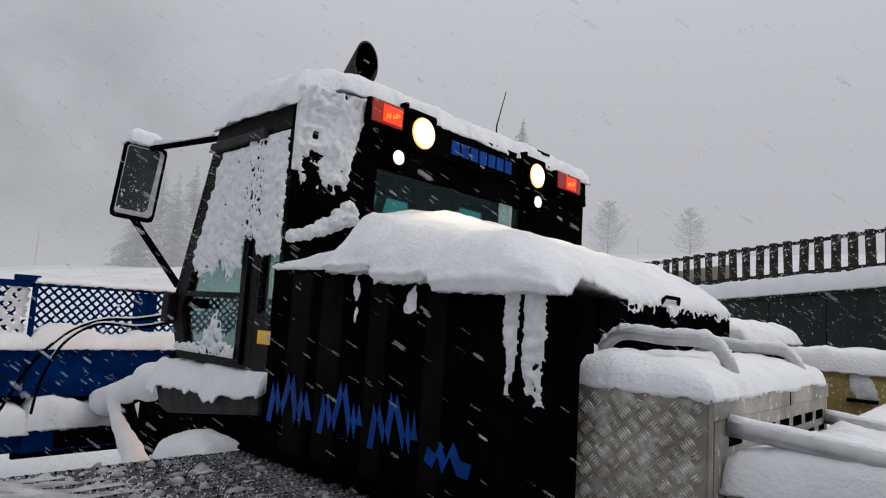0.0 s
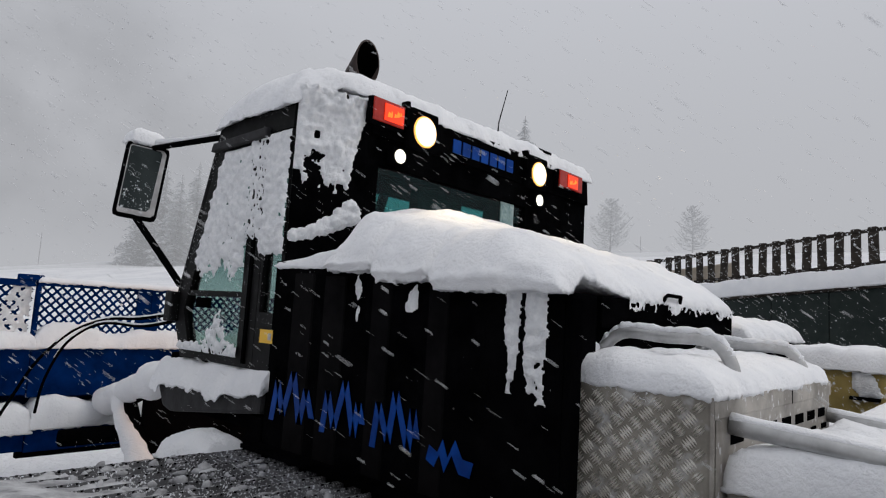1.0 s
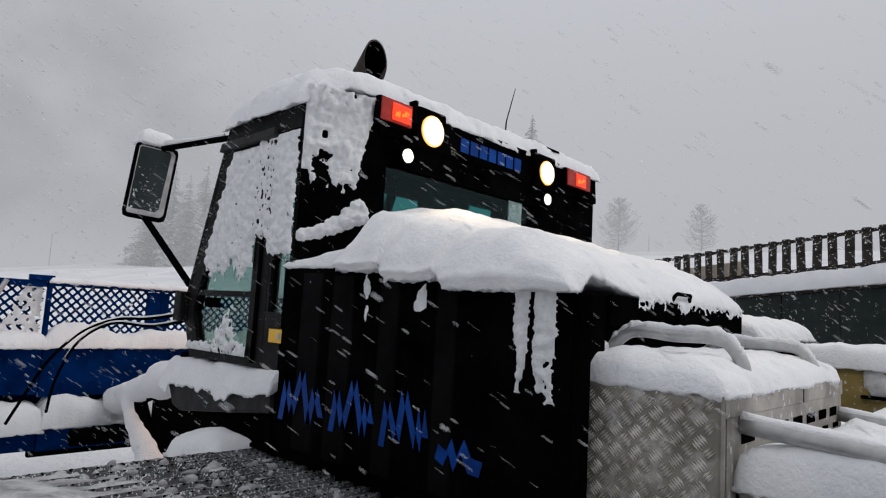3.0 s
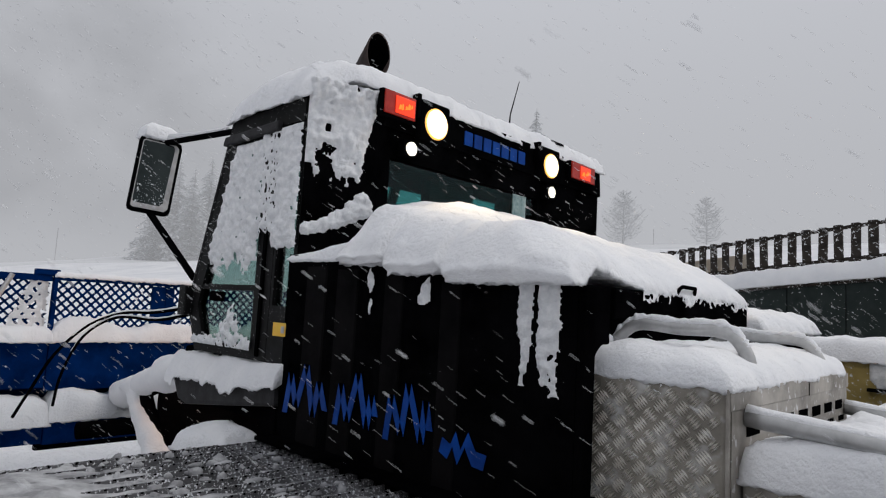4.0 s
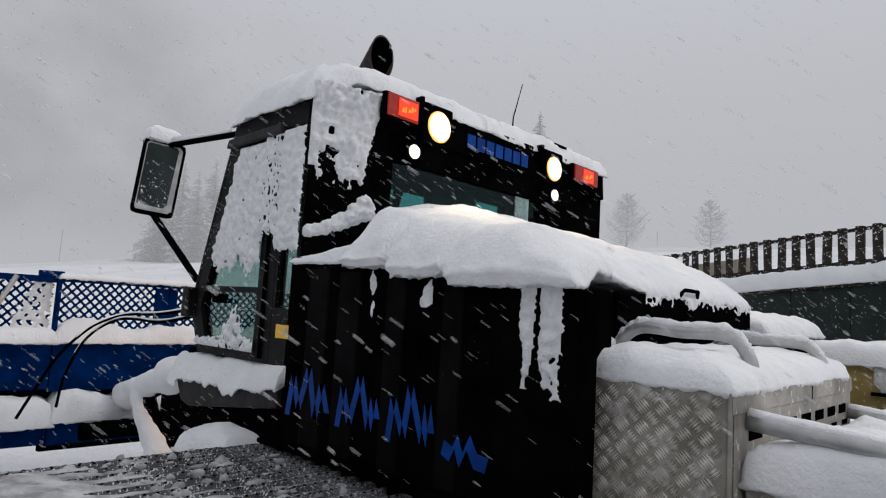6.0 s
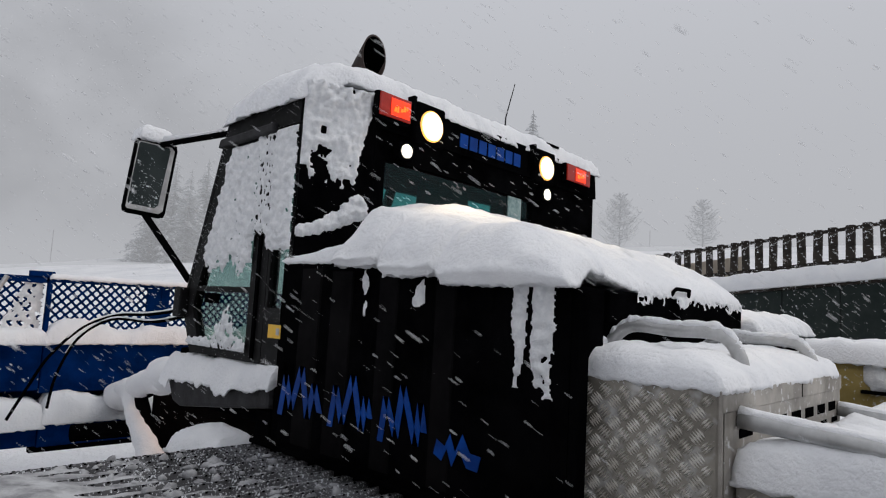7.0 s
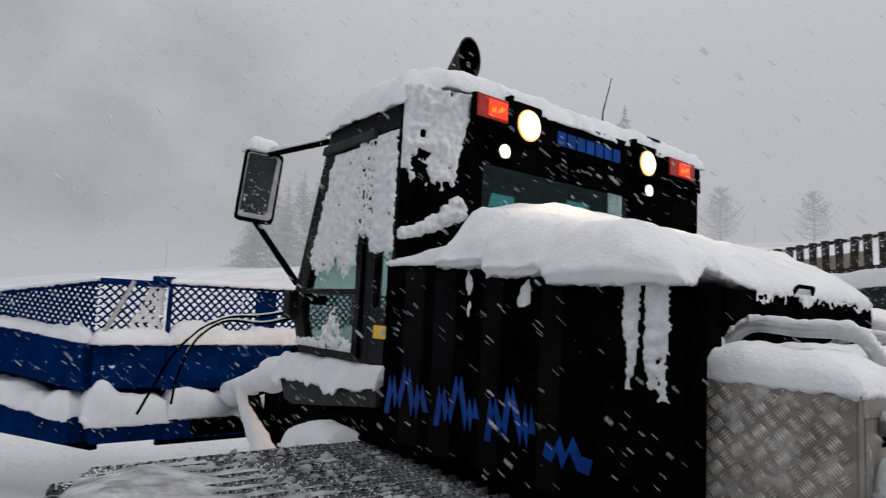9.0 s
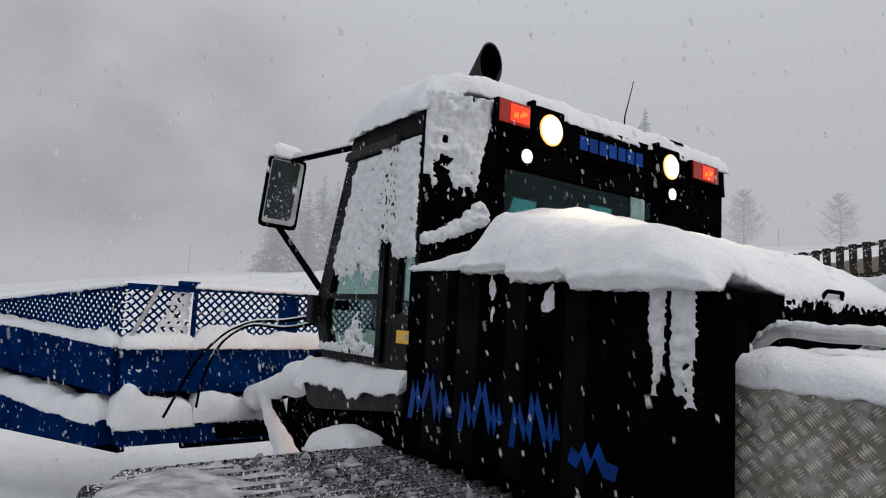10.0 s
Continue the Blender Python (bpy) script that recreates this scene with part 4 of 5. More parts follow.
def build_hood_snow():
    bm = bmesh.new()
    nx, ny = 104, 108
    top, low = {}, {}
    for i in range(nx + 1):
        u = i / nx
        for j in range(ny + 1):
            v = j / ny
            y = 0.94 + 1.33 * v
            rim, k, lobe = hood_rim(y)
            tooth = min(1.0, max(0.0, (2.06 - y) / 0.06))
            west = 1.552 + 0.07 * (1 - tooth) - 0.034 * k * tooth + 0.010 * ns(y * 9, 4.1) + 0.006 * ns(y * 31, 2.0)
            x = west + (3.34 - west) * u ** 1.35
            south = 0.935 + 0.125 * min(1.0, max(0.0, (x - 1.55) / 0.42))
            y = y + (south - 0.94) * (1 - v)
            f = min(1.0, max(0.0, (x - 1.58) / 0.16))
            f = f * f * (3 - 2 * f)
            base = rim * (1 - f) + hood_base(x, y) * f
            near = min(1.0, max(0.0, (1.70 - y) / 0.5)) if x < 1.95 else 0.0
            over = (0.050 - 0.012 * near - 0.045 * (1 - lobe) ** 2) * (1 - min(1.0, max(0.0, x - 1.52) / 0.36)) * min(1.0, max(0.0, (2.05 - y) / 0.1))
            full = max(base + 0.014, hood_base(x, y) + hood_thick(x, max(y, 1.0)) + over)
            a = min(1.0, (x - west) / 0.15)
            b = min(1.0, (y - south) / 0.30)
            c = min(1.0, (3.34 - x) / 0.06)
            shape = math.sqrt(max(0.0, 1 - (1 - a) ** 2)) * math.sqrt(max(0.0, 1 - (1 - b) ** 2)) * math.sqrt(max(0.0, 1 - (1 - c) ** 2))
            z = base + (full - base) * shape + shape * (0.016 * ns(x * 7, y * 7, 2) + 0.009 * ns(x * 16, y * 16, 5) + 0.004 * ns(x * 40, y * 40, 7))
            bulge = 0.034 * (1 - f) * (4 * shape * (1 - shape)) * (1 + 0.5 * ns(y * 12, z * 12, 3))
            top[i, j] = bm.verts.new((x - bulge, y + 0.010 * ns(x * 25, y * 25, 6) * (1 - shape), z))
            low[i, j] = bm.verts.new((x, y, base - 0.012 + 0.010 * ns(x * 30, y * 30, 9) + 0.006 * ns(x * 70, y * 70, 9)))
    for i in range(nx):
        for j in range(ny):
            bm.faces.new((top[i, j], top[i + 1, j], top[i + 1, j + 1], top[i, j + 1]))
            bm.faces.new((low[i, j], low[i, j + 1], low[i + 1, j + 1], low[i + 1, j]))
    ring = [(i, 0) for i in range(nx)] + [(nx, j) for j in range(ny)] + [(i, ny) for i in range(nx, 0, -1)] + [(0, j) for j in range(ny, 0, -1)]
    for a, b in zip(ring, ring[1:] + ring[:1]):
        bm.faces.new((top[a], top[b], low[b], low[a]))
    tagged(part("hood_snow", bm, SNOW, None, "", True), "deep snow heap sagging over the engine cover's side", "snow", kind="stuff")


build_hood_snow()
snow_pad("ledge_snow", "thin snow ledge at the cab corner", 1.575, 1.92, 1.98, 2.44, lambda x, y: 1.686 + 0.02 * (y - 2.1), lambda x, y: 0.022 + 0.18 * max(0.0, 2.36 - y), 0.014, 0.05, 0.008, 5.0, 0.012)
snow_pad("roof_snow", "thick rounded snow cap on the cab roof", 1.55, 3.97, 2.238, 3.09, lambda x, y: 2.55 - 0.4 * max(0, 2.29 - y) - 0.62 * max(0, 1.75 - x) - 0.10 * max(0, y - 2.9), lambda x, y: 0.10 + 0.045 * math.exp(-((y - 2.75) / 0.3) ** 2), 0.018, 0.13, 0.020, 9.0, 0.030, lay=lambda x, y: (x, y + 0.364 * max(0.0, 1.93 - x) * (3.09 - y) / 0.852))
snow_pad("chest_snow", "smooth snow blanket on the tool chest", 1.694, 3.04, 0.578, 1.09, lambda x, y: 1.345, lambda x, y: 0.075 + 0.02 * min(1, max(0, (y - 0.6) / 0.3)), 0.014, 0.15, 0.014, 11.0, 0.012)
snow_pad("deck_snow", "deep snow on the rear deck", 1.755, 4.2, -1.0, 0.58, lambda x, y: 1.112, lambda x, y: 0.115 - 0.03 * min(1, max(0, (x - 1.85) / 0.3)), 0.02, 0.07, 0.018, 13.0, 0.02)
snow_pad("deck_snow", "snow on the plate beside the tool chest", 3.06, 4.36, 0.60, 0.99, lambda x, y: 0.99, 0.12, 0.03, 0.08, 0.012, 17.0, 0.02)
snow_pad("cover_snow", "snow on the side cover", 3.33, 4.34, 0.97, 2.15, lambda x, y: 1.495, 0.105, 0.022, 0.22, 0.025, 15.0, 0.045)


for cx, cy, cz, r in ((1.74, 1.03, 1.385, 0.034), (1.80, 1.07, 1.40, 0.026), (1.86, 1.08, 1.43, 0.036), (1.95, 1.09, 1.435, 0.030), (1.71, 1.005, 1.36, 0.030)):
    clump = bmesh.new()
    bmesh.ops.create_icosphere(clump, subdivisions=3, radius=r)
    bmesh.ops.scale(clump, vec=(1.25, 1.0, 0.8), verts=clump.verts)
    bmesh.ops.translate(clump, vec=(cx, cy, cz), verts=clump.verts)
    tagged(part("snow_clump", lumpy(clump, r * 0.7, 22.0, cx), SNOW, None, "", True), "loose clump of snow behind the tool chest", "snow", kind="stuff")


def smear(u, v, bands):
    return any(a + 0.012 * ns(v * 30, k, 2) + 0.011 * ns(v * 70, k, 3) < u < b + 0.014 * ns(v * 24, k, 7) + 0.011 * ns(v * 75, k, 9) and v > c + 0.03 * ns(u * 40, k, 5) for k, (a, b, c) in enumerate(bands))


crust("panel_snow_streaks", "snow streaks sliding down the side panel", (1.584, 1.212, 1.035), (0, -0.26, 0), (0, 0, 0.60), lambda u, v: smear(u, v, ((0.045, 0.105, 0.40), (0.06, 0.085, 0.25), (0.075, 0.10, 0.34), (0.125, 0.20, 0.36), (0.13, 0.165, 0.26), (0.165, 0.195, 0.23), (0.12, 0.14, 0.31))), 0.006, 0.02, 1, (-1, 0, 0))
crust("panel_snow_spots", "loose snow spots on the side panel", (1.5795, 1.95, 1.40), (0, -0.46, 0), (0, 0, 0.26), lambda u, v: ((u - 0.09) / 0.018) ** 2 + ((v - 0.20) / 0.05) ** 2 < 1 + ns(u * 40, v * 40) or ((u - 0.095) / 0.011) ** 2 + ((v - 0.10) / 0.035) ** 2 < 1 + ns(u * 40, v * 40) or ((u - 0.385 - 0.25 * (v - 0.16)) / (0.036 - 0.22 * (v - 0.13))) ** 2 + ((v - 0.16) / 0.052) ** 2 < 1 + 0.7 * ns(u * 40, v * 40), 0.006, 0.014, 2, (-1, 0, 0))
crust("cover_drips", "ragged snow clinging under the engine cover's edge", (1.98, 1.052, 1.47), (1.32, 0, 0), (0, 0, 0.15), lambda u, v: v > 0.12 + 0.045 * ns(u * 9, 3) - (0.08 if u < 0.2 else 0) * -1 + 0.035 * ns(u * 34, v * 34, 6) and ns(u * 60, v * 60, 2) > -0.45, 0.006, 0.012, 9, (0, -1, 0))
crust("door_snow", "wind-blown snow coating the upper door glass", (1.588, 3.33, 1.26), (0, -0.63, 0), (0, 0, 1.03),
      lambda u, v: u > 0.03 + 0.31 * max(0, v - 0.19) / 0.84 + 0.015 * ns(v * 20, 3) and u < 0.612 + 0.012 * ns(v * 40, 7) and (v > 0.41 + 0.10 * ns(u * 11, 2) + 0.06 * ns(u * 40, v * 40, 5) or v < 0.05 + 0.02 * ns(u * 20, 3) or (0.05 < v < 0.22 - 1.1 * abs(u - 0.42) + 0.08 * ns(u * 30, v * 30))) and ns(u * 45, v * 45, 8) > -0.62 + max(0, 0.62 - v) * 0.5, 0.008, 0.028, 3, (-1, 0, 0))
crust("quarter_snow", "wind-blown snow on the quarter window", (1.588, 2.73, 1.42), (0, -0.36, 0), (0, 0, 0.90),
      lambda u, v: (v > 0.32 + 0.02 * ns(u * 30, 2) and 0.13 + 0.015 * ns(v * 30, 4) < u < 0.325 + 0.012 * ns(v * 25, 8) + 0.01 * ns(v * 80, 3) or u < 0.125 and v > 0.40 + 0.12 * ns(u * 30, v * 9, 6) and ns(u * 60, v * 40, 6) > -0.35) and ns(u * 45, v * 45, 2) > -0.63, 0.008, 0.028, 6, (-1, 0, 0))
def q_of(u, v):
    return min(0.92, max(0.0, (u - 0.03) * 2.5 + (v - 0.08) * 1.8))


du = Vector((0.335, -0.122, 0))
crust("corner_snow", "thick snow plastered on the cab corner", (1.592, 2.396, 1.76), du, (0, 0, 0.775),
      lambda u, v: (v > 0.31 + 0.10 * ns(u * 16, 1.3) + 0.05 * ns(u * 50, v * 30, 4) and u < 0.262 + 0.185 * (v - 0.3) + 0.014 * ns(v * 35, 2.2) and not (v < 0.47 and math.hypot((u - 0.095) / 0.035, (v - 0.35) / 0.11) < 1 + 0.8 * ns(u * 28, v * 28, 6) + 0.5 * ns(u * 70, v * 70, 3)) or math.hypot(u - (0.03 + 0.26 * q_of(u, v)), v - (0.070 + 0.03 * q_of(u, v) + 0.115 * q_of(u, v) ** 2)) < 0.033 + 0.046 * q_of(u, v) + 0.010 * ns(u * 40, v * 40)) and (u - 0.10) ** 2 + (v - 0.545) ** 2 > 0.00025 and (v < 0.30 or ns(u * 24, v * 24, 13) > -0.62), 0.008, 0.034, 5, (-0.34, -0.94, 0), grow=lambda u, v: 1 + 1.6 * max(0.0, v - 0.62) / 0.18)
crust("chest_frost", "powder snow stuck to the tread plate", (1.6965, 1.055, 1.0), (0, -0.47, 0), (0, 0, 0.34), lambda u, v: 0.5 * ns(u * 17, v * 17, 3) + 0.9 * ns(u * 110, v * 110, 3) > 0.90 - 4.0 * max(0, v - 0.17) + 0.5 * u, 0.004, 0.003, 8, (-1, 0, 0))


# ---- snow blade in front of the groomer ----
def lattice(w, top_a, top_b, z0, pitch=0.066, bar=0.0150, t=0.012):
    """Diamond mesh in the (x, z) plane from x = 0 to w, its upper edge falling from top_a to top_b."""
    bm = bmesh.new()
    hmax = max(top_a, top_b) - z0
    for sgn in (1, -1):
        k = -int(hmax / pitch) - 2
        while k * pitch < w + hmax + pitch:
            x_at = k * pitch
            pts = []
            for i in range(41):
                h = hmax * i / 40
                x = x_at + sgn * h
                top = top_a + (top_b - top_a) * min(1, max(0, x / w))
                if 0 <= x <= w and z0 + h <= top:
                    pts.append((x, z0 + h))
            if len(pts) > 1:
                (xa, za), (xb, zb) = pts[0], pts[-1]
                add_prism(bm, [(xa - bar * 0.7, za), (xa + bar * 0.7, za), (xb + bar * 0.7, zb), (xb - bar * 0.7, zb)], "y", 0 if sgn > 0 else t * 0.3, t if sgn > 0 else t * 1.3)
            k += 1
    return bm


blade = thing("snow_plough", "dark blue steel snow plough with lattice top and folded wings", "snow plough")


def blade_section(w, m, top_a, top_b, solid, snow_seed, rise=0.0):
    def raised(verts):
        for v in verts:
            if v.co.z > 0.45:
                v.co.z += rise * (1.4 if v.co.z < 0.76 else 1.0) * v.co.x / w * min(1.0, (v.co.z - 0.45) / 0.12)
    def put(name, bm, mat, label="", parent=blade, smooth=False):
        raised(bm.verts)
        bmesh.ops.transform(bm, matrix=m, verts=bm.verts)
        return part(name, bm, mat, parent, label, smooth)
    plate = [(0.10, 0.40), (0.13, 0.40), (0.20, 0.62), (0.19, 0.95), (0.10, 1.19), (0.07, 1.19), (0.16, 0.94), (0.17, 0.62)]
    put("blade_plate", add_prism(bmesh.new(), plate, "x", 0, w), BLUE, "dark blue curved blade plate")
    put("lower_beam", box(0, w, -0.14, 0.12, 0.42, 0.60, 0.012), BLUE, "dark blue lower beam")
    put("upper_beam", box(0, w, -0.06, 0.068, 0.78, 1.14, 0.01), BLUE, "dark blue upper beam")
    put("cutting_edge", box(0.02, w - 0.02, 0.08, 0.14, 0.34, 0.41), BLACK_CLEAN, "black cutting edge")
    put("lattice", lattice(w, top_a, top_b, 1.20, 0.066 if solid else 0.064), BLUE, "dark blue diamond lattice")
    def top_at(x):
        return top_a + (top_b - top_a) * x / w
    put("top_rail", add_prism(bmesh.new(), [(0, top_a - 0.015), (w, top_b - 0.015), (w, top_b + 0.02), (0, top_a + 0.02)], "y", -0.015, 0.03), BLUE)
    for k in range(max(2, int(w / 0.55)) if solid else 0):
        x = w * k / max(1, int(w / 0.55) - 1) if int(w / 0.55) > 1 else k * w
        x = min(max(0, x - 0.012), w - 0.024)
        put("lattice_post", box(x, x + 0.024, -0.02, 0.035, 1.14, top_at(x) + 0.01), BLUE)
    if solid:
        put("lattice_sheet", box(0.70, 0.88, -0.012, -0.002, 1.21, top_at(0.8) - 0.02), BLUE, "blue sheet on the lattice")
    for z, ya, yb, th in ((0.60, -0.17, 0.14, 0.155 if solid else 0.12), (1.135, -0.09, 0.10, 0.13 if solid else 0.075)):
        ob = snow_pad("blade_snow", "soft snow lying along the blade beam", 0.0, w, ya, yb, lambda x, y, z=z: z - 0.25 * max(0, -0.09 - y), lambda x, y, th=th: th * (1 - (0.0 if solid else 0.45 * x / w)) * (1 + 0.6 * ns(x * 2.6, z, 4)), 0.022, 0.11, 0.03, snow_seed + z, 0.03)
        raised(ob.data.vertices)
        ob.data.transform(m)
    ob = snow_pad("blade_snow", "line of snow on the lattice rail", 0.0, w, -0.03, 0.045, lambda x, y: top_at(x) + 0.018, 0.03, 0.02, 0.03, 0.006, snow_seed, 0.008)
    raised(ob.data.vertices)
    ob.data.transform(m)


def build_blade():
    blade_section(3.3, pose(1.42, 5.2, 0), 1.58, 1.60, True, 20)
    heading = math.degrees(math.atan2(7.05 - 5.25, 0.02 - 0.93))
    wing = pose(0.93, 5.25, 0, 0, 0, heading) @ Matrix.Diagonal((1, -1, 1, 1))
    blade_section(1.95, wing, 1.57, 1.23, False, 24, 0.14)
    right = pose(5.2, 5.25, 0, 0, 0, 60)
    blade_section(1.9, right, 1.57, 1.23, False, 28, 0.14)
    for x0 in (0.94, 4.72):
        part("corner_plate", prism([(x0, 0.40), (x0 + 0.48, 0.38), (x0 + 0.48, 1.16), (x0, 1.16)], "y", 5.36, 5.39), BLUE, blade)
        part("corner_box", box(x0, x0 + 0.475, 5.06, 5.36, 0.43, 0.60, 0.01), BLUE, blade)
        part("corner_beam", box(x0, x0 + 0.475, 5.145, 5.30, 0.80, 1.135, 0.01), BLUE, blade)
        lat = lattice(0.46, 1.56, 1.58, 1.20)
        bmesh.ops.translate(lat, verts=lat.verts, vec=(x0 + 0.005, 5.24, 0))
        part("lattice", lat, BLUE, blade)
        part("corner_rail", box(x0, x0 + 0.475, 5.215, 5.25, 1.555, 1.60), BLUE, blade)
        snow_pad("blade_snow", "deep snow in the blade's corner", x0 - 0.06, x0 + 0.52, 5.00, 5.36, lambda x, y: 0.60 - 0.5 * max(0.0, 5.07 - y), lambda x, y, x0=x0: 0.15 + 0.12 * math.exp(-((x - x0 - 0.06) / 0.09) ** 2), 0.03, 0.1, 0.02, 31 + x0, 0.04)
        snow_pad("blade_snow", "snow at the foot of the lattice", x0 - 0.03, x0 + 0.52, 5.1, 5.36, lambda x, y: 1.13, 0.10, 0.03, 0.1, 0.02, 33 + x0, 0.03)
    part("lattice_brace", tube([(0.97, 5.16, 1.18), (1.16, 5.19, 1.59)], 0.017, 8), STEEL, blade)
    part("lattice_cap", box(1.30, 1.46, 5.20, 5.25, 1.60, 1.64, 0.008), BLUE, blade)
    crust("lattice_snow", "snow clinging to the corner lattice", (1.10, 5.232, 1.22), (0.30, 0, 0), (0, 0, 0.34), lambda u, v: u > 0.05 + v * 0.35 + 0.03 * ns(v * 20, 4) and ns(u * 30, v * 30, 2) > -0.25, 0.012, 0.012, 6, (0, -1, 0))
    for x in (1.9, 3.7):
        pts = smooth_path([(x - 0.05, 3.42, 1.08), (x, 4.16, 0.97), (x + 0.05, 5.06, 0.70)], 6)
        part("lift_arm", tube(pts, 0.065, 10), BLACK_CLEAN, blade, "black lift arm deep in snow")
        ob = part("arm_snow", lumpy(tube([p + Vector((-0.02, 0, 0.035)) for p in smooth_path(pts, 4)], [0.10 + 0.05 * ns(k * 0.17, x) for k in range(4 * len(pts) - 3)], 20), 0.028, 4.0, x), SNOW, None, "", True)
        tagged(ob, "soft snow lying along the lift arm", "snow", kind="stuff")
        part("lift_cylinder", tube([(x, 4.60, 0.80), (x, 4.2, 0.36)], 0.05, 10), BLACK_CLEAN, blade)
        ob = part("arm_snow", lumpy(tube(smooth_path([(x - 0.04, 4.72, 0.86), (x - 0.04, 4.55, 0.70), (x - 0.03, 4.22, 0.42)], 12), [0.055 + 0.035 * abs(k / 12 - 1) for k in range(25)], 20), 0.03, 6.0, x), SNOW, None, "", True)
        tagged(ob, "snow on the lift cylinder", "snow", kind="stuff")
    # Black plate added to keep the gap behind the lift arms dark.
    part("gap_plate", prism([(1.93, 0.34), (3.72, 0.34), (3.72, 0.90), (3.5, 0.97), (2.15, 0.97), (1.93, 0.90)], "y", 4.40, 4.46, 0.01), BLACK_CLEAN, blade, "black plate added behind the lift arms")
    part("cross_tube", tube([(1.6, 4.95, 0.52), (4.0, 4.95, 0.52)], 0.06, 10), BLACK_CLEAN, blade)
    hoses = [[(1.62, 3.44, 1.44), (1.66, 4.0, 1.39), (1.69, 4.6, 1.36), (1.50, 4.62, 1.28), (1.31, 4.6, 1.09), (1.20, 4.6, 0.88), (1.12, 4.62, 0.70)],
             [(1.62, 3.44, 1.40), (1.72, 4.1, 1.34), (1.66, 4.6, 1.33), (1.50, 4.7, 1.20), (1.42, 4.8, 0.95), (1.40, 4.85, 0.72)]]
    for pts in hoses:
        path = smooth_path(pts, 6)
        part("hydraulic_hose", tube(path, 0.0095, 8), BLACK_CLEAN, blade, "black hydraulic hose with a snow line", True)
        ob = part("hose_snow", tube([p + Vector((0, 0, 0.011)) for p in path[:22]], [0.007 + 0.004 * ns(k * 0.6, 2.0) for k in range(22)], 6), SNOW, None, "", True)
        tagged(ob, "thin snow line on the hose", "snow", kind="stuff")


build_blade()


# ---- shed with slatted rail, and the yellow tank ----
def build_shed():
    d = Vector((10.05 - 8.93, 4.49 - 1.17, 0)).normalized()
    nrm = Vector((-d.y, d.x, 0))
    ang = math.degrees(math.atan2(d.y, d.x))
    o = Vector((8.93, 1.17, 0)) + nrm * 0.55
    m = pose(o.x, o.y, 0, 0, 0, ang)
    # the whole shed steps down the slope a little
    fall = m @ Matrix(((1, 0, 0, 0), (0, 1, 0, 0), (-0.07, 0, 1, 0.09), (0, 0, 0, 1)))
    shed = thing("shed", "low dark green sheet-metal shed with a snow-laden roof", "shed")
    def put(name, bm, mat, parent, label="", smooth=False):
        bmesh.ops.transform(bm, matrix=fall, verts=bm.verts)
        return part(name, bm, mat, parent, label, smooth)
    wall = put("shed_wall", box(-4.0, 6.0, -2.6, 0.0, -0.8, 1.98), SHED, shed, "dark green wall")
    for k in range(14):
        x = -3.98 + k * 0.715
        put("wall_sheet", box(x, x + 0.70, 0.001, 0.016, -0.6, 2.0, 0.004), SHED, wall)
    put("eave_board", box(-4.05, 6.05, -2.7, 0.05, 2.003, 2.05), TIMBER, shed)
    ob = snow_pad("shed_snow", "thick even snow slab on the shed roof", -4.1, 6.1, -2.75, 0.10, lambda x, y: 2.045, lambda x, y: 0.22 + 0.06 * min(1, max(0, -y)), 0.07, 0.12, 0.02, 41, 0.03)
    ob.data.transform(fall)
    rail = thing("slatted_rail", "dark weathered slatted railing standing in roof snow", "railing")
    slat = bmesh.new()
    add_box(slat, -0.055, 0.055, -0.012, 0.012, -0.14, 0.46)
    add_box(slat, -0.05, 0.05, -0.03, 0.03, 0.42, 0.475, 0.012)
    add_box(slat, -0.062, 0.062, -0.012, 0.06, -0.06, 0.03, 0.03)
    me = mesh_of("slat", slat, TIMBER)
    rng = random.Random(2)
    for k in range(40):
        x = -3.6 + k * 0.205
        s = new("slat", me)
        s.parent = rail
        s.matrix_basis = m @ pose(x, -0.55, 2.42 - 0.065 * x, rng.uniform(-2, 2), rng.uniform(-1.5, 1.5), rng.uniform(-3, 3))
    for z in (0.02, 0.42):
        put("rail", add_prism(bmesh.new(), [(-3.8, 2.31 + z), (4.7, 2.355 + z), (4.7, 2.395 + z), (-3.8, 2.35 + z)], "y", -0.60, -0.565), TIMBER, rail)
    put("back_board", box(2.15, 3.9, -0.80, -0.76, 2.2, 2.64), TIMBER_PALE, rail, "pale boards behind the slats")
    bank = snow_pad("roof_drift", "white drift behind the railing", -4.0, 6.0, -2.7, -1.2, lambda x, y: 2.25, lambda x, y: 0.33 - 0.02 * x, 0.12, 0.5, 0.03, 43, 0.05)
    bank.data.transform(fall)


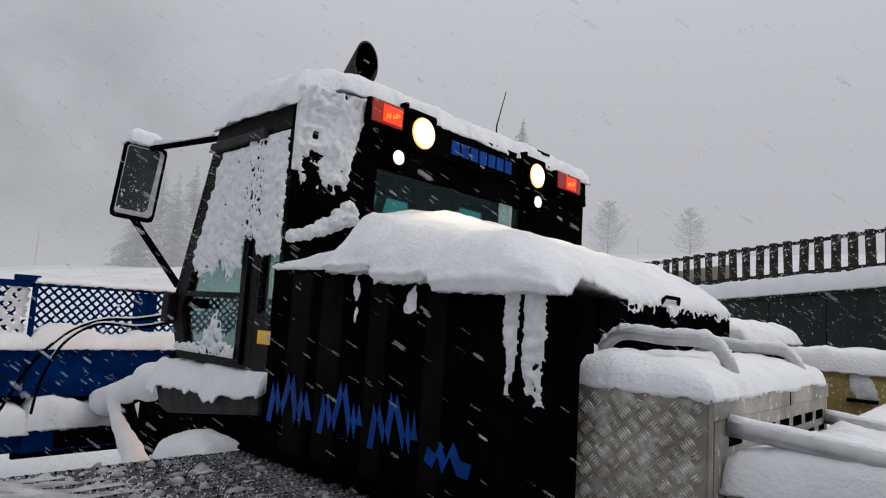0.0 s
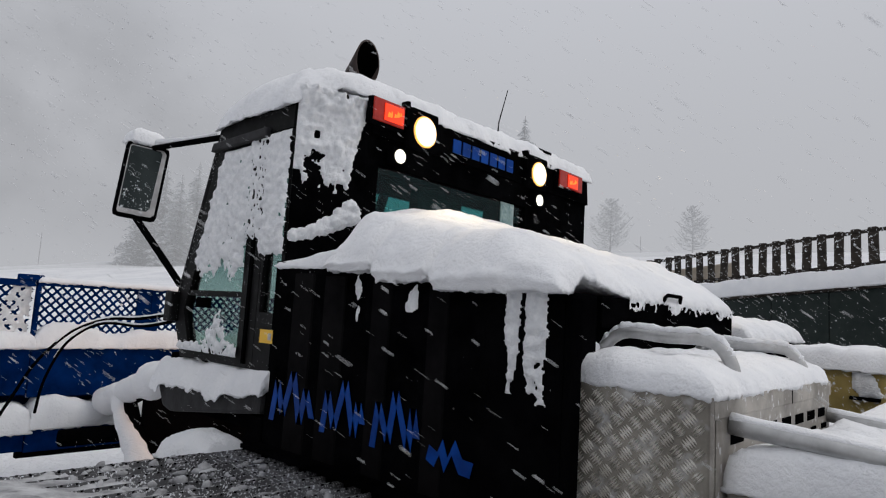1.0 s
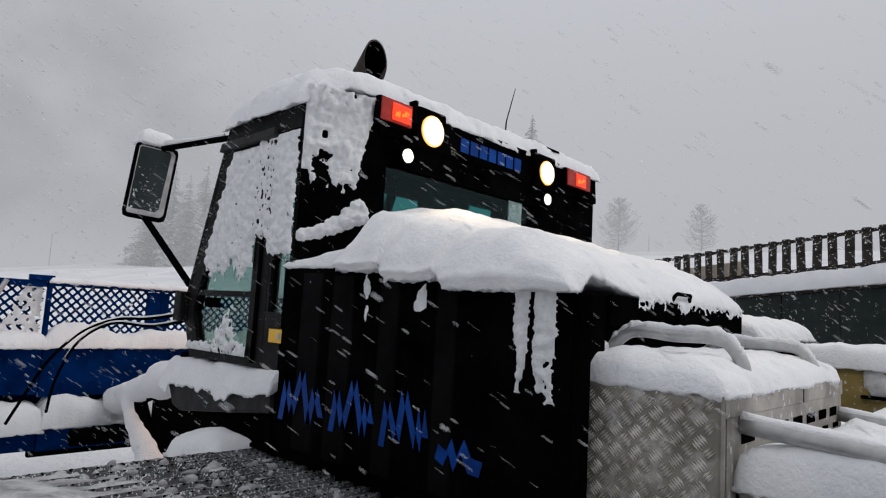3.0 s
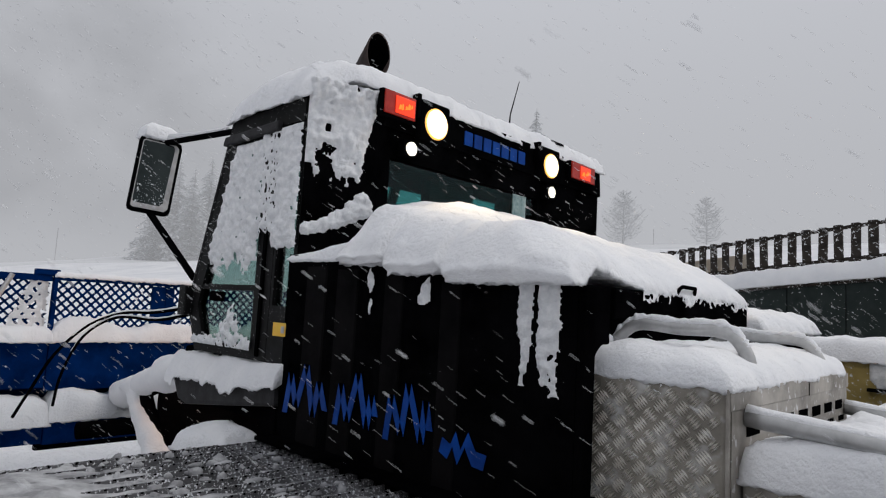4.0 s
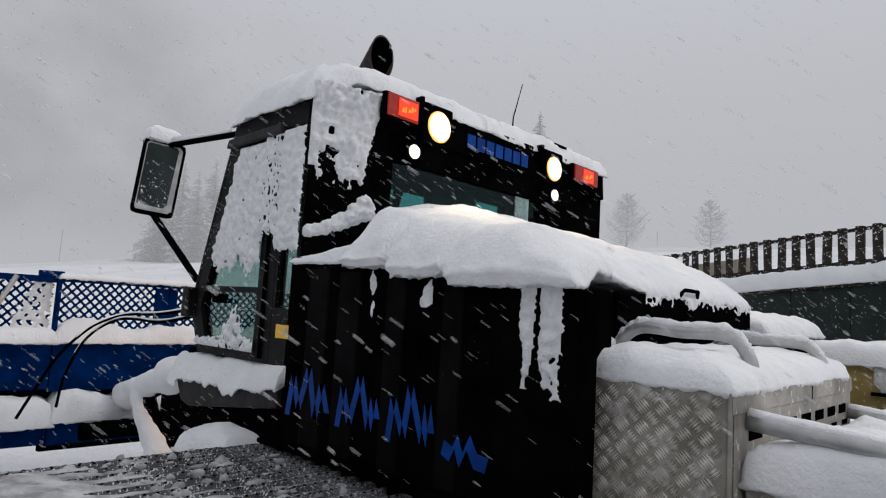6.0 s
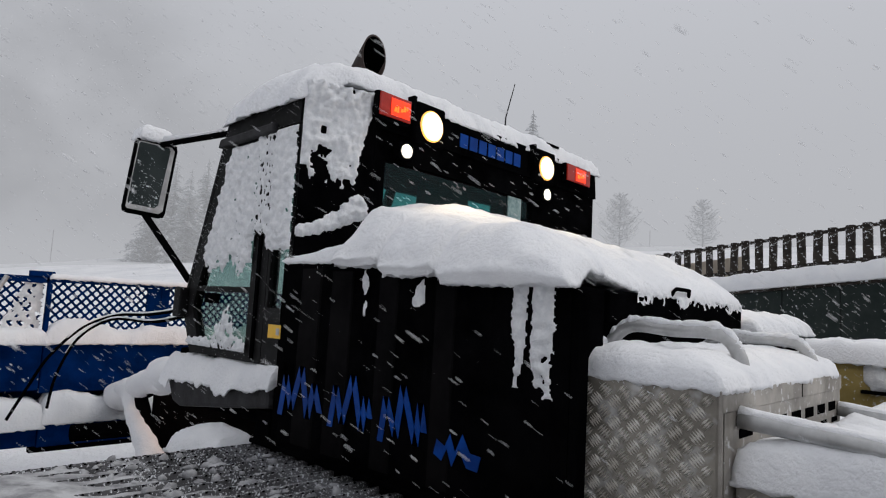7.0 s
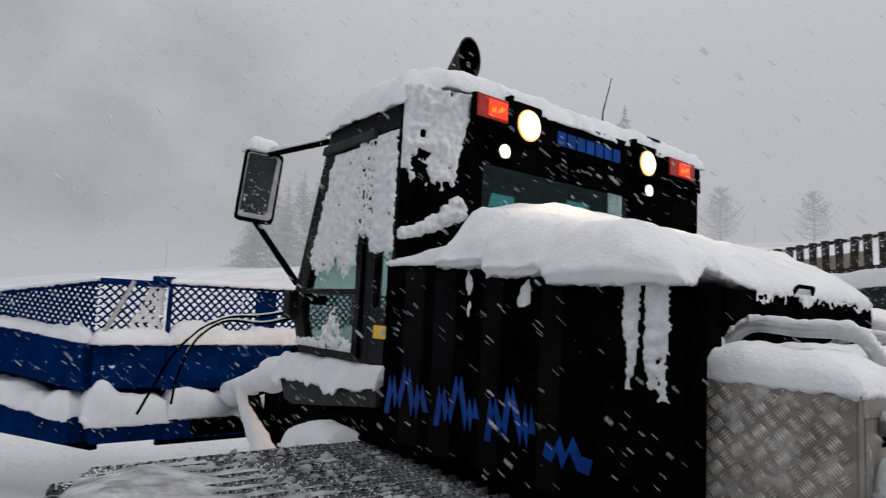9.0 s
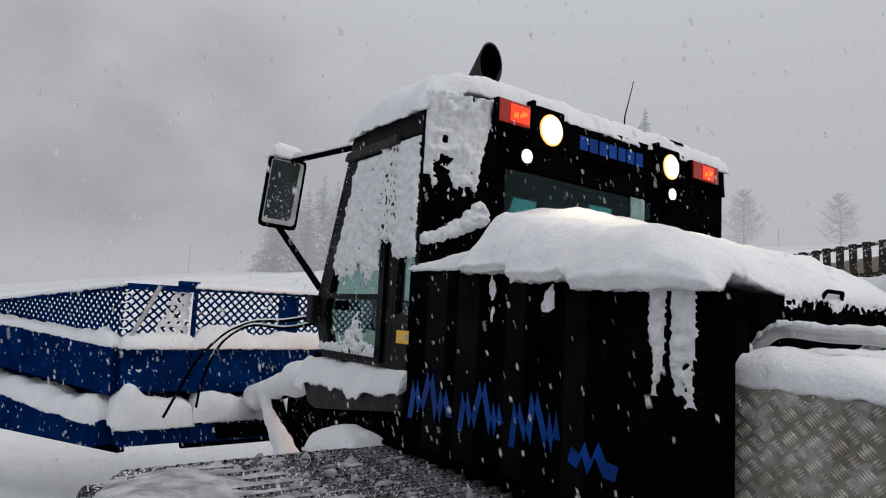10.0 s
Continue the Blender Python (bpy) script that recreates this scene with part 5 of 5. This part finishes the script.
def build_tank():
    tank = thing("fuel_tank", "faded yellow steel fuel tank half buried in snow", "tank")
    body = part("tank_body", box(4.75, 6.3, -0.6, 1.18, 0.0, 1.375, 0.09), OCHRE, tank, "faded yellow tank body")
    part("recess", box(4.735, 4.752, 0.60, 0.86, 1.325, 1.372), BLACK_CLEAN, body, "black slot")
    part("bracket", box(4.70, 4.752, 0.64, 0.80, 1.15, 1.17), BLACK_CLEAN, body)
    snow_pad("tank_snow", "thick snow on the yellow tank", 4.70, 6.3, -0.62, 1.2, lambda x, y: 1.362 - 0.5 * max(0.0, 4.76 - x), 0.105, 0.035, 0.12, 0.02, 51, 0.04)
    crust("tank_snow_patch", "snow patch on the tank side", (4.745, 0.83, 1.165), (0, -0.22, 0), (0, 0, 0.22), lambda u, v: ((u - 0.11 + 0.25 * (v - 0.08)) / 0.075) ** 2 + ((v - 0.07) / 0.11) ** 2 < 1 + 0.3 * ns(u * 20, v * 20), 0.012, 0.03, 3, (-1, 0, 0))


build_shed()
build_tank()


# ---- trees and poles ----
def spruce(x, y, h, w, seed, label, mat=None):
    rng = random.Random(seed)
    z0 = ground_z(x, y) - 0.1
    tree = thing("spruce", label, "tree", "trees on the slope")
    tree.location = (x, y, z0)
    part("trunk", tube([(0, 0, 0), (0.02 * h * 0.1, 0, h * 0.6), (0, 0, h)], [0.022 * h, 0.012 * h, 0.002 * h], 8), BARK, tree)
    bm = bmesh.new()
    tiers = int(h * 4.2)
    for t in range(tiers):
        k = (t + rng.uniform(-0.3, 0.3)) / tiers
        z = h * (0.06 + 0.93 * k)
        reach = w * 0.5 * (1 - k) ** 0.85 + 0.05
        for b in range(max(5, int(11 * (1 - k)) + 4)):
            a = rng.uniform(0, 2 * math.pi)
            L = reach * rng.uniform(0.55, 1.15)
            d = Vector((math.cos(a), math.sin(a), 0))
            s = Vector((-d.y, d.x, 0))
            droop = rng.uniform(0.25, 0.55)
            for q in range(4):
                f = (q + 0.7) / 4
                p = d * (L * f) + Vector((0, 0, z - droop * L * f * f))
                l = L * 0.46 * (1.1 - 0.5 * f) + 0.06
                for sg in (1, -1):
                    tip = p + d * l * 0.5 + s * sg * l * rng.uniform(0.5, 1.0) - Vector((0, 0, l * rng.uniform(0.15, 0.5)))
                    v1 = bm.verts.new(p - d * l * 0.35)
                    v2 = bm.verts.new(p + d * l * 0.4 + Vector((0, 0, 0.02)))
                    v3 = bm.verts.new(tip)
                    bm.faces.new((v1, v2, v3))
    part("crown", bm, mat or FROST_HAZE_NEEDLES, tree, "snow-laden drooping branches")
    return tree


def larch(x, y, h, w, seed, label):
    rng = random.Random(seed)
    z0 = ground_z(x, y) - 0.1
    tree = thing("larch", label, "tree", "trees on the slope")
    tree.location = (x, y, z0)
    part("trunk", tube([(0, 0, 0), (0.03, 0.02, h * 0.5), (0, 0, h)], [0.016 * h, 0.010 * h, 0.002 * h], 8), BARK, tree)
    bm = bmesh.new()
    for t in range(int(h * 26)):
        k = rng.uniform(0.04, 0.98)
        z = h * k
        L = w * 0.5 * (1 - k) ** 0.6 * rng.uniform(0.6, 1.1) * min(1, 0.5 + 4 * k)
        a = rng.uniform(0, 2 * math.pi)
        d = Vector((math.cos(a), math.sin(a), 0))
        pts = [Vector((0, 0, z)), d * L * 0.5 + Vector((0, 0, z + 0.10 * L)), d * L * 0.92 + Vector((0, 0, z + 0.55 * L))]
        add_tube(bm, pts, [0.03, 0.024, 0.012], 3, False)
        for q in range(7):
            f = rng.uniform(0.25, 1.0)
            p = pts[0].lerp(pts[2], f) - Vector((0, 0, 0.1 * L * (1 - f)))
            e = p + Vector((rng.uniform(-1, 1), rng.uniform(-1, 1), rng.uniform(-0.4, 0.9))) * L * 0.25
            add_tube(bm, [p, e], [0.02, 0.012], 3, False)
    part("crown", bm, FROST_HAZE_TWIGS, tree, "bare frosted twigs")
    return tree


def at_dir(px, py, r):
    n = math.hypot(px, py)
    return px / n * r, py / n * r


for (dx, dy), r, h, w, seed in (((22.4, 55.6), 58, 7.0, 4.2, 1), ((23.8, 55.0), 60, 9.0, 4.8, 2), ((25.0, 54.6), 57, 8.0, 4.6, 3), ((26.2, 54.0), 61, 9.3, 5.0, 4), ((27.4, 53.5), 58, 8.4, 4.6, 7), ((28.6, 53.0), 59, 9.0, 4.8, 5), ((30.5, 52.0), 62, 9.2, 5.2, 6)):
    x, y = at_dir(dx, dy, r)
    spruce(x, y, h, w, seed, "snow-laden spruce fading into the snowfall")
x, y = at_dir(48.8, 34.9, 62)
spruce(x, y, 14.0, 8.0, 9, "tall frosted spruce on the slope")
for (dx, dy), r, h, w, seed in (((-2.6, 60), 66, 5.2, 2.2, 12), ((-6.0, 60), 70, 6.5, 2.8, 13)):
    x, y = at_dir(dx, dy, r)
    spruce(x, y, h, w, seed, "small snow-laden spruce at the yard's far edge")
x, y = at_dir(53.15, 27.8, 62)
larch(x, y, 5.4, 5.9, 21, "bare frosted larch with spreading twigs")
x, y = at_dir(56.1, 21.35, 62)
larch(x, y, 4.5, 4.6, 22, "small bare frosted larch")
for (dx, dy), r, h in (((15.6, 57.9), 60, 2.6), ((54.3, 25.4), 60, 1.5)):
    x, y = at_dir(dx, dy, r)
    z = ground_z(x, y)
    tagged(part("marker_pole", tube([(x, y, z - 0.3), (x, y, z + h)], 0.03, 6), BARK, None), "thin dark marker pole in the snow", "pole", "marker poles")


# ---- falling snow ----
WIND = [(0.0, (1.35, -1.45, -1.25)), (8.0, (1.30, -1.40, -1.25)), (8.8, (0.9, -0.9, -1.2)), (9.4, (0.25, -0.25, -1.15)), (10.4, (0.15, -0.1, -1.1))]


def wind(t):
    for (ta, va), (tb, vb) in zip(WIND, WIND[1:]):
        if t <= tb:
            k = max(0, (t - ta) / (tb - ta))
            return Vector(va).lerp(Vector(vb), k)
    return Vector(WIND[-1][1])


def drift(factor):
    """Where a layer of flakes has got to, every tenth of a second from -0.5 s on."""
    p, out = Vector((0, 0, 0)), []
    for k in range(112):
        out.append((-0.5 + k * 0.1, p.copy()))
        p = p + wind(-0.5 + k * 0.1) * 0.1 * factor
    zero = out[5][1].copy()
    return [(t, q - zero) for t, q in out]


def build_flakes(count, factor, seed, rmin, rmax):
    rng = np.random.default_rng(seed)
    way = drift(factor)
    steps = np.array([tuple(p) for _, p in way])
    c = rng.uniform((-0.5, -0.8, 0.6), (4.2, 5.2, 3.05), (count, 3)) - steps[rng.integers(0, len(steps), count)]
    # none comes right up to the onlooker's face
    near = np.full(count, 9.0)
    for p in steps:
        near = np.minimum(near, np.linalg.norm(c + p - (0.0, 0.0, 1.5), axis=1))
    c = c[near > 1.05]
    n = len(c)
    r = rmin + (rmax - rmin) * rng.random(n) ** 2.5
    axes = np.array(((1, 0, 0), (-1, 0, 0), (0, 1, 0), (0, -1, 0), (0, 0, 0.6), (0, 0, -0.6)))
    turn, _ = np.linalg.qr(rng.normal(size=(n, 3, 3)))
    spread = np.einsum("nij,kj->nki", turn, axes) * rng.uniform(0.6, 1.2, (n, 6, 1)) * r[:, None, None]
    verts = (c[:, None, :] + spread).reshape(-1, 3).tolist()
    quads = ((0, 2), (2, 1), (1, 3), (3, 0))
    faces = [f for i in range(0, 6 * n, 6) for p, q in quads for f in ((i + p, i + q, i + 4), (i + q, i + p, i + 5))]
    me = bpy.data.meshes.new("falling_snow")
    me.from_pydata(verts, [], faces)
    me.materials.append(FLAKE)
    ob = tagged(new("falling_snow", me), "white flakes of falling snow driven by wind", "snow", kind="stuff")
    return ob, way


LAYERS = [build_flakes(27000, 1.0, 101, 0.0026, 0.0080), build_flakes(21000, 0.8, 102, 0.0026, 0.0080), build_flakes(18000, 1.2, 103, 0.0024, 0.0072)]


def motions():
    for ob, way in LAYERS:
        walk(ob, [(t, pose(*p)) for t, p in way if -0.01 <= t <= 10.01 and round(t * 10) % 2 == 0])


motions()
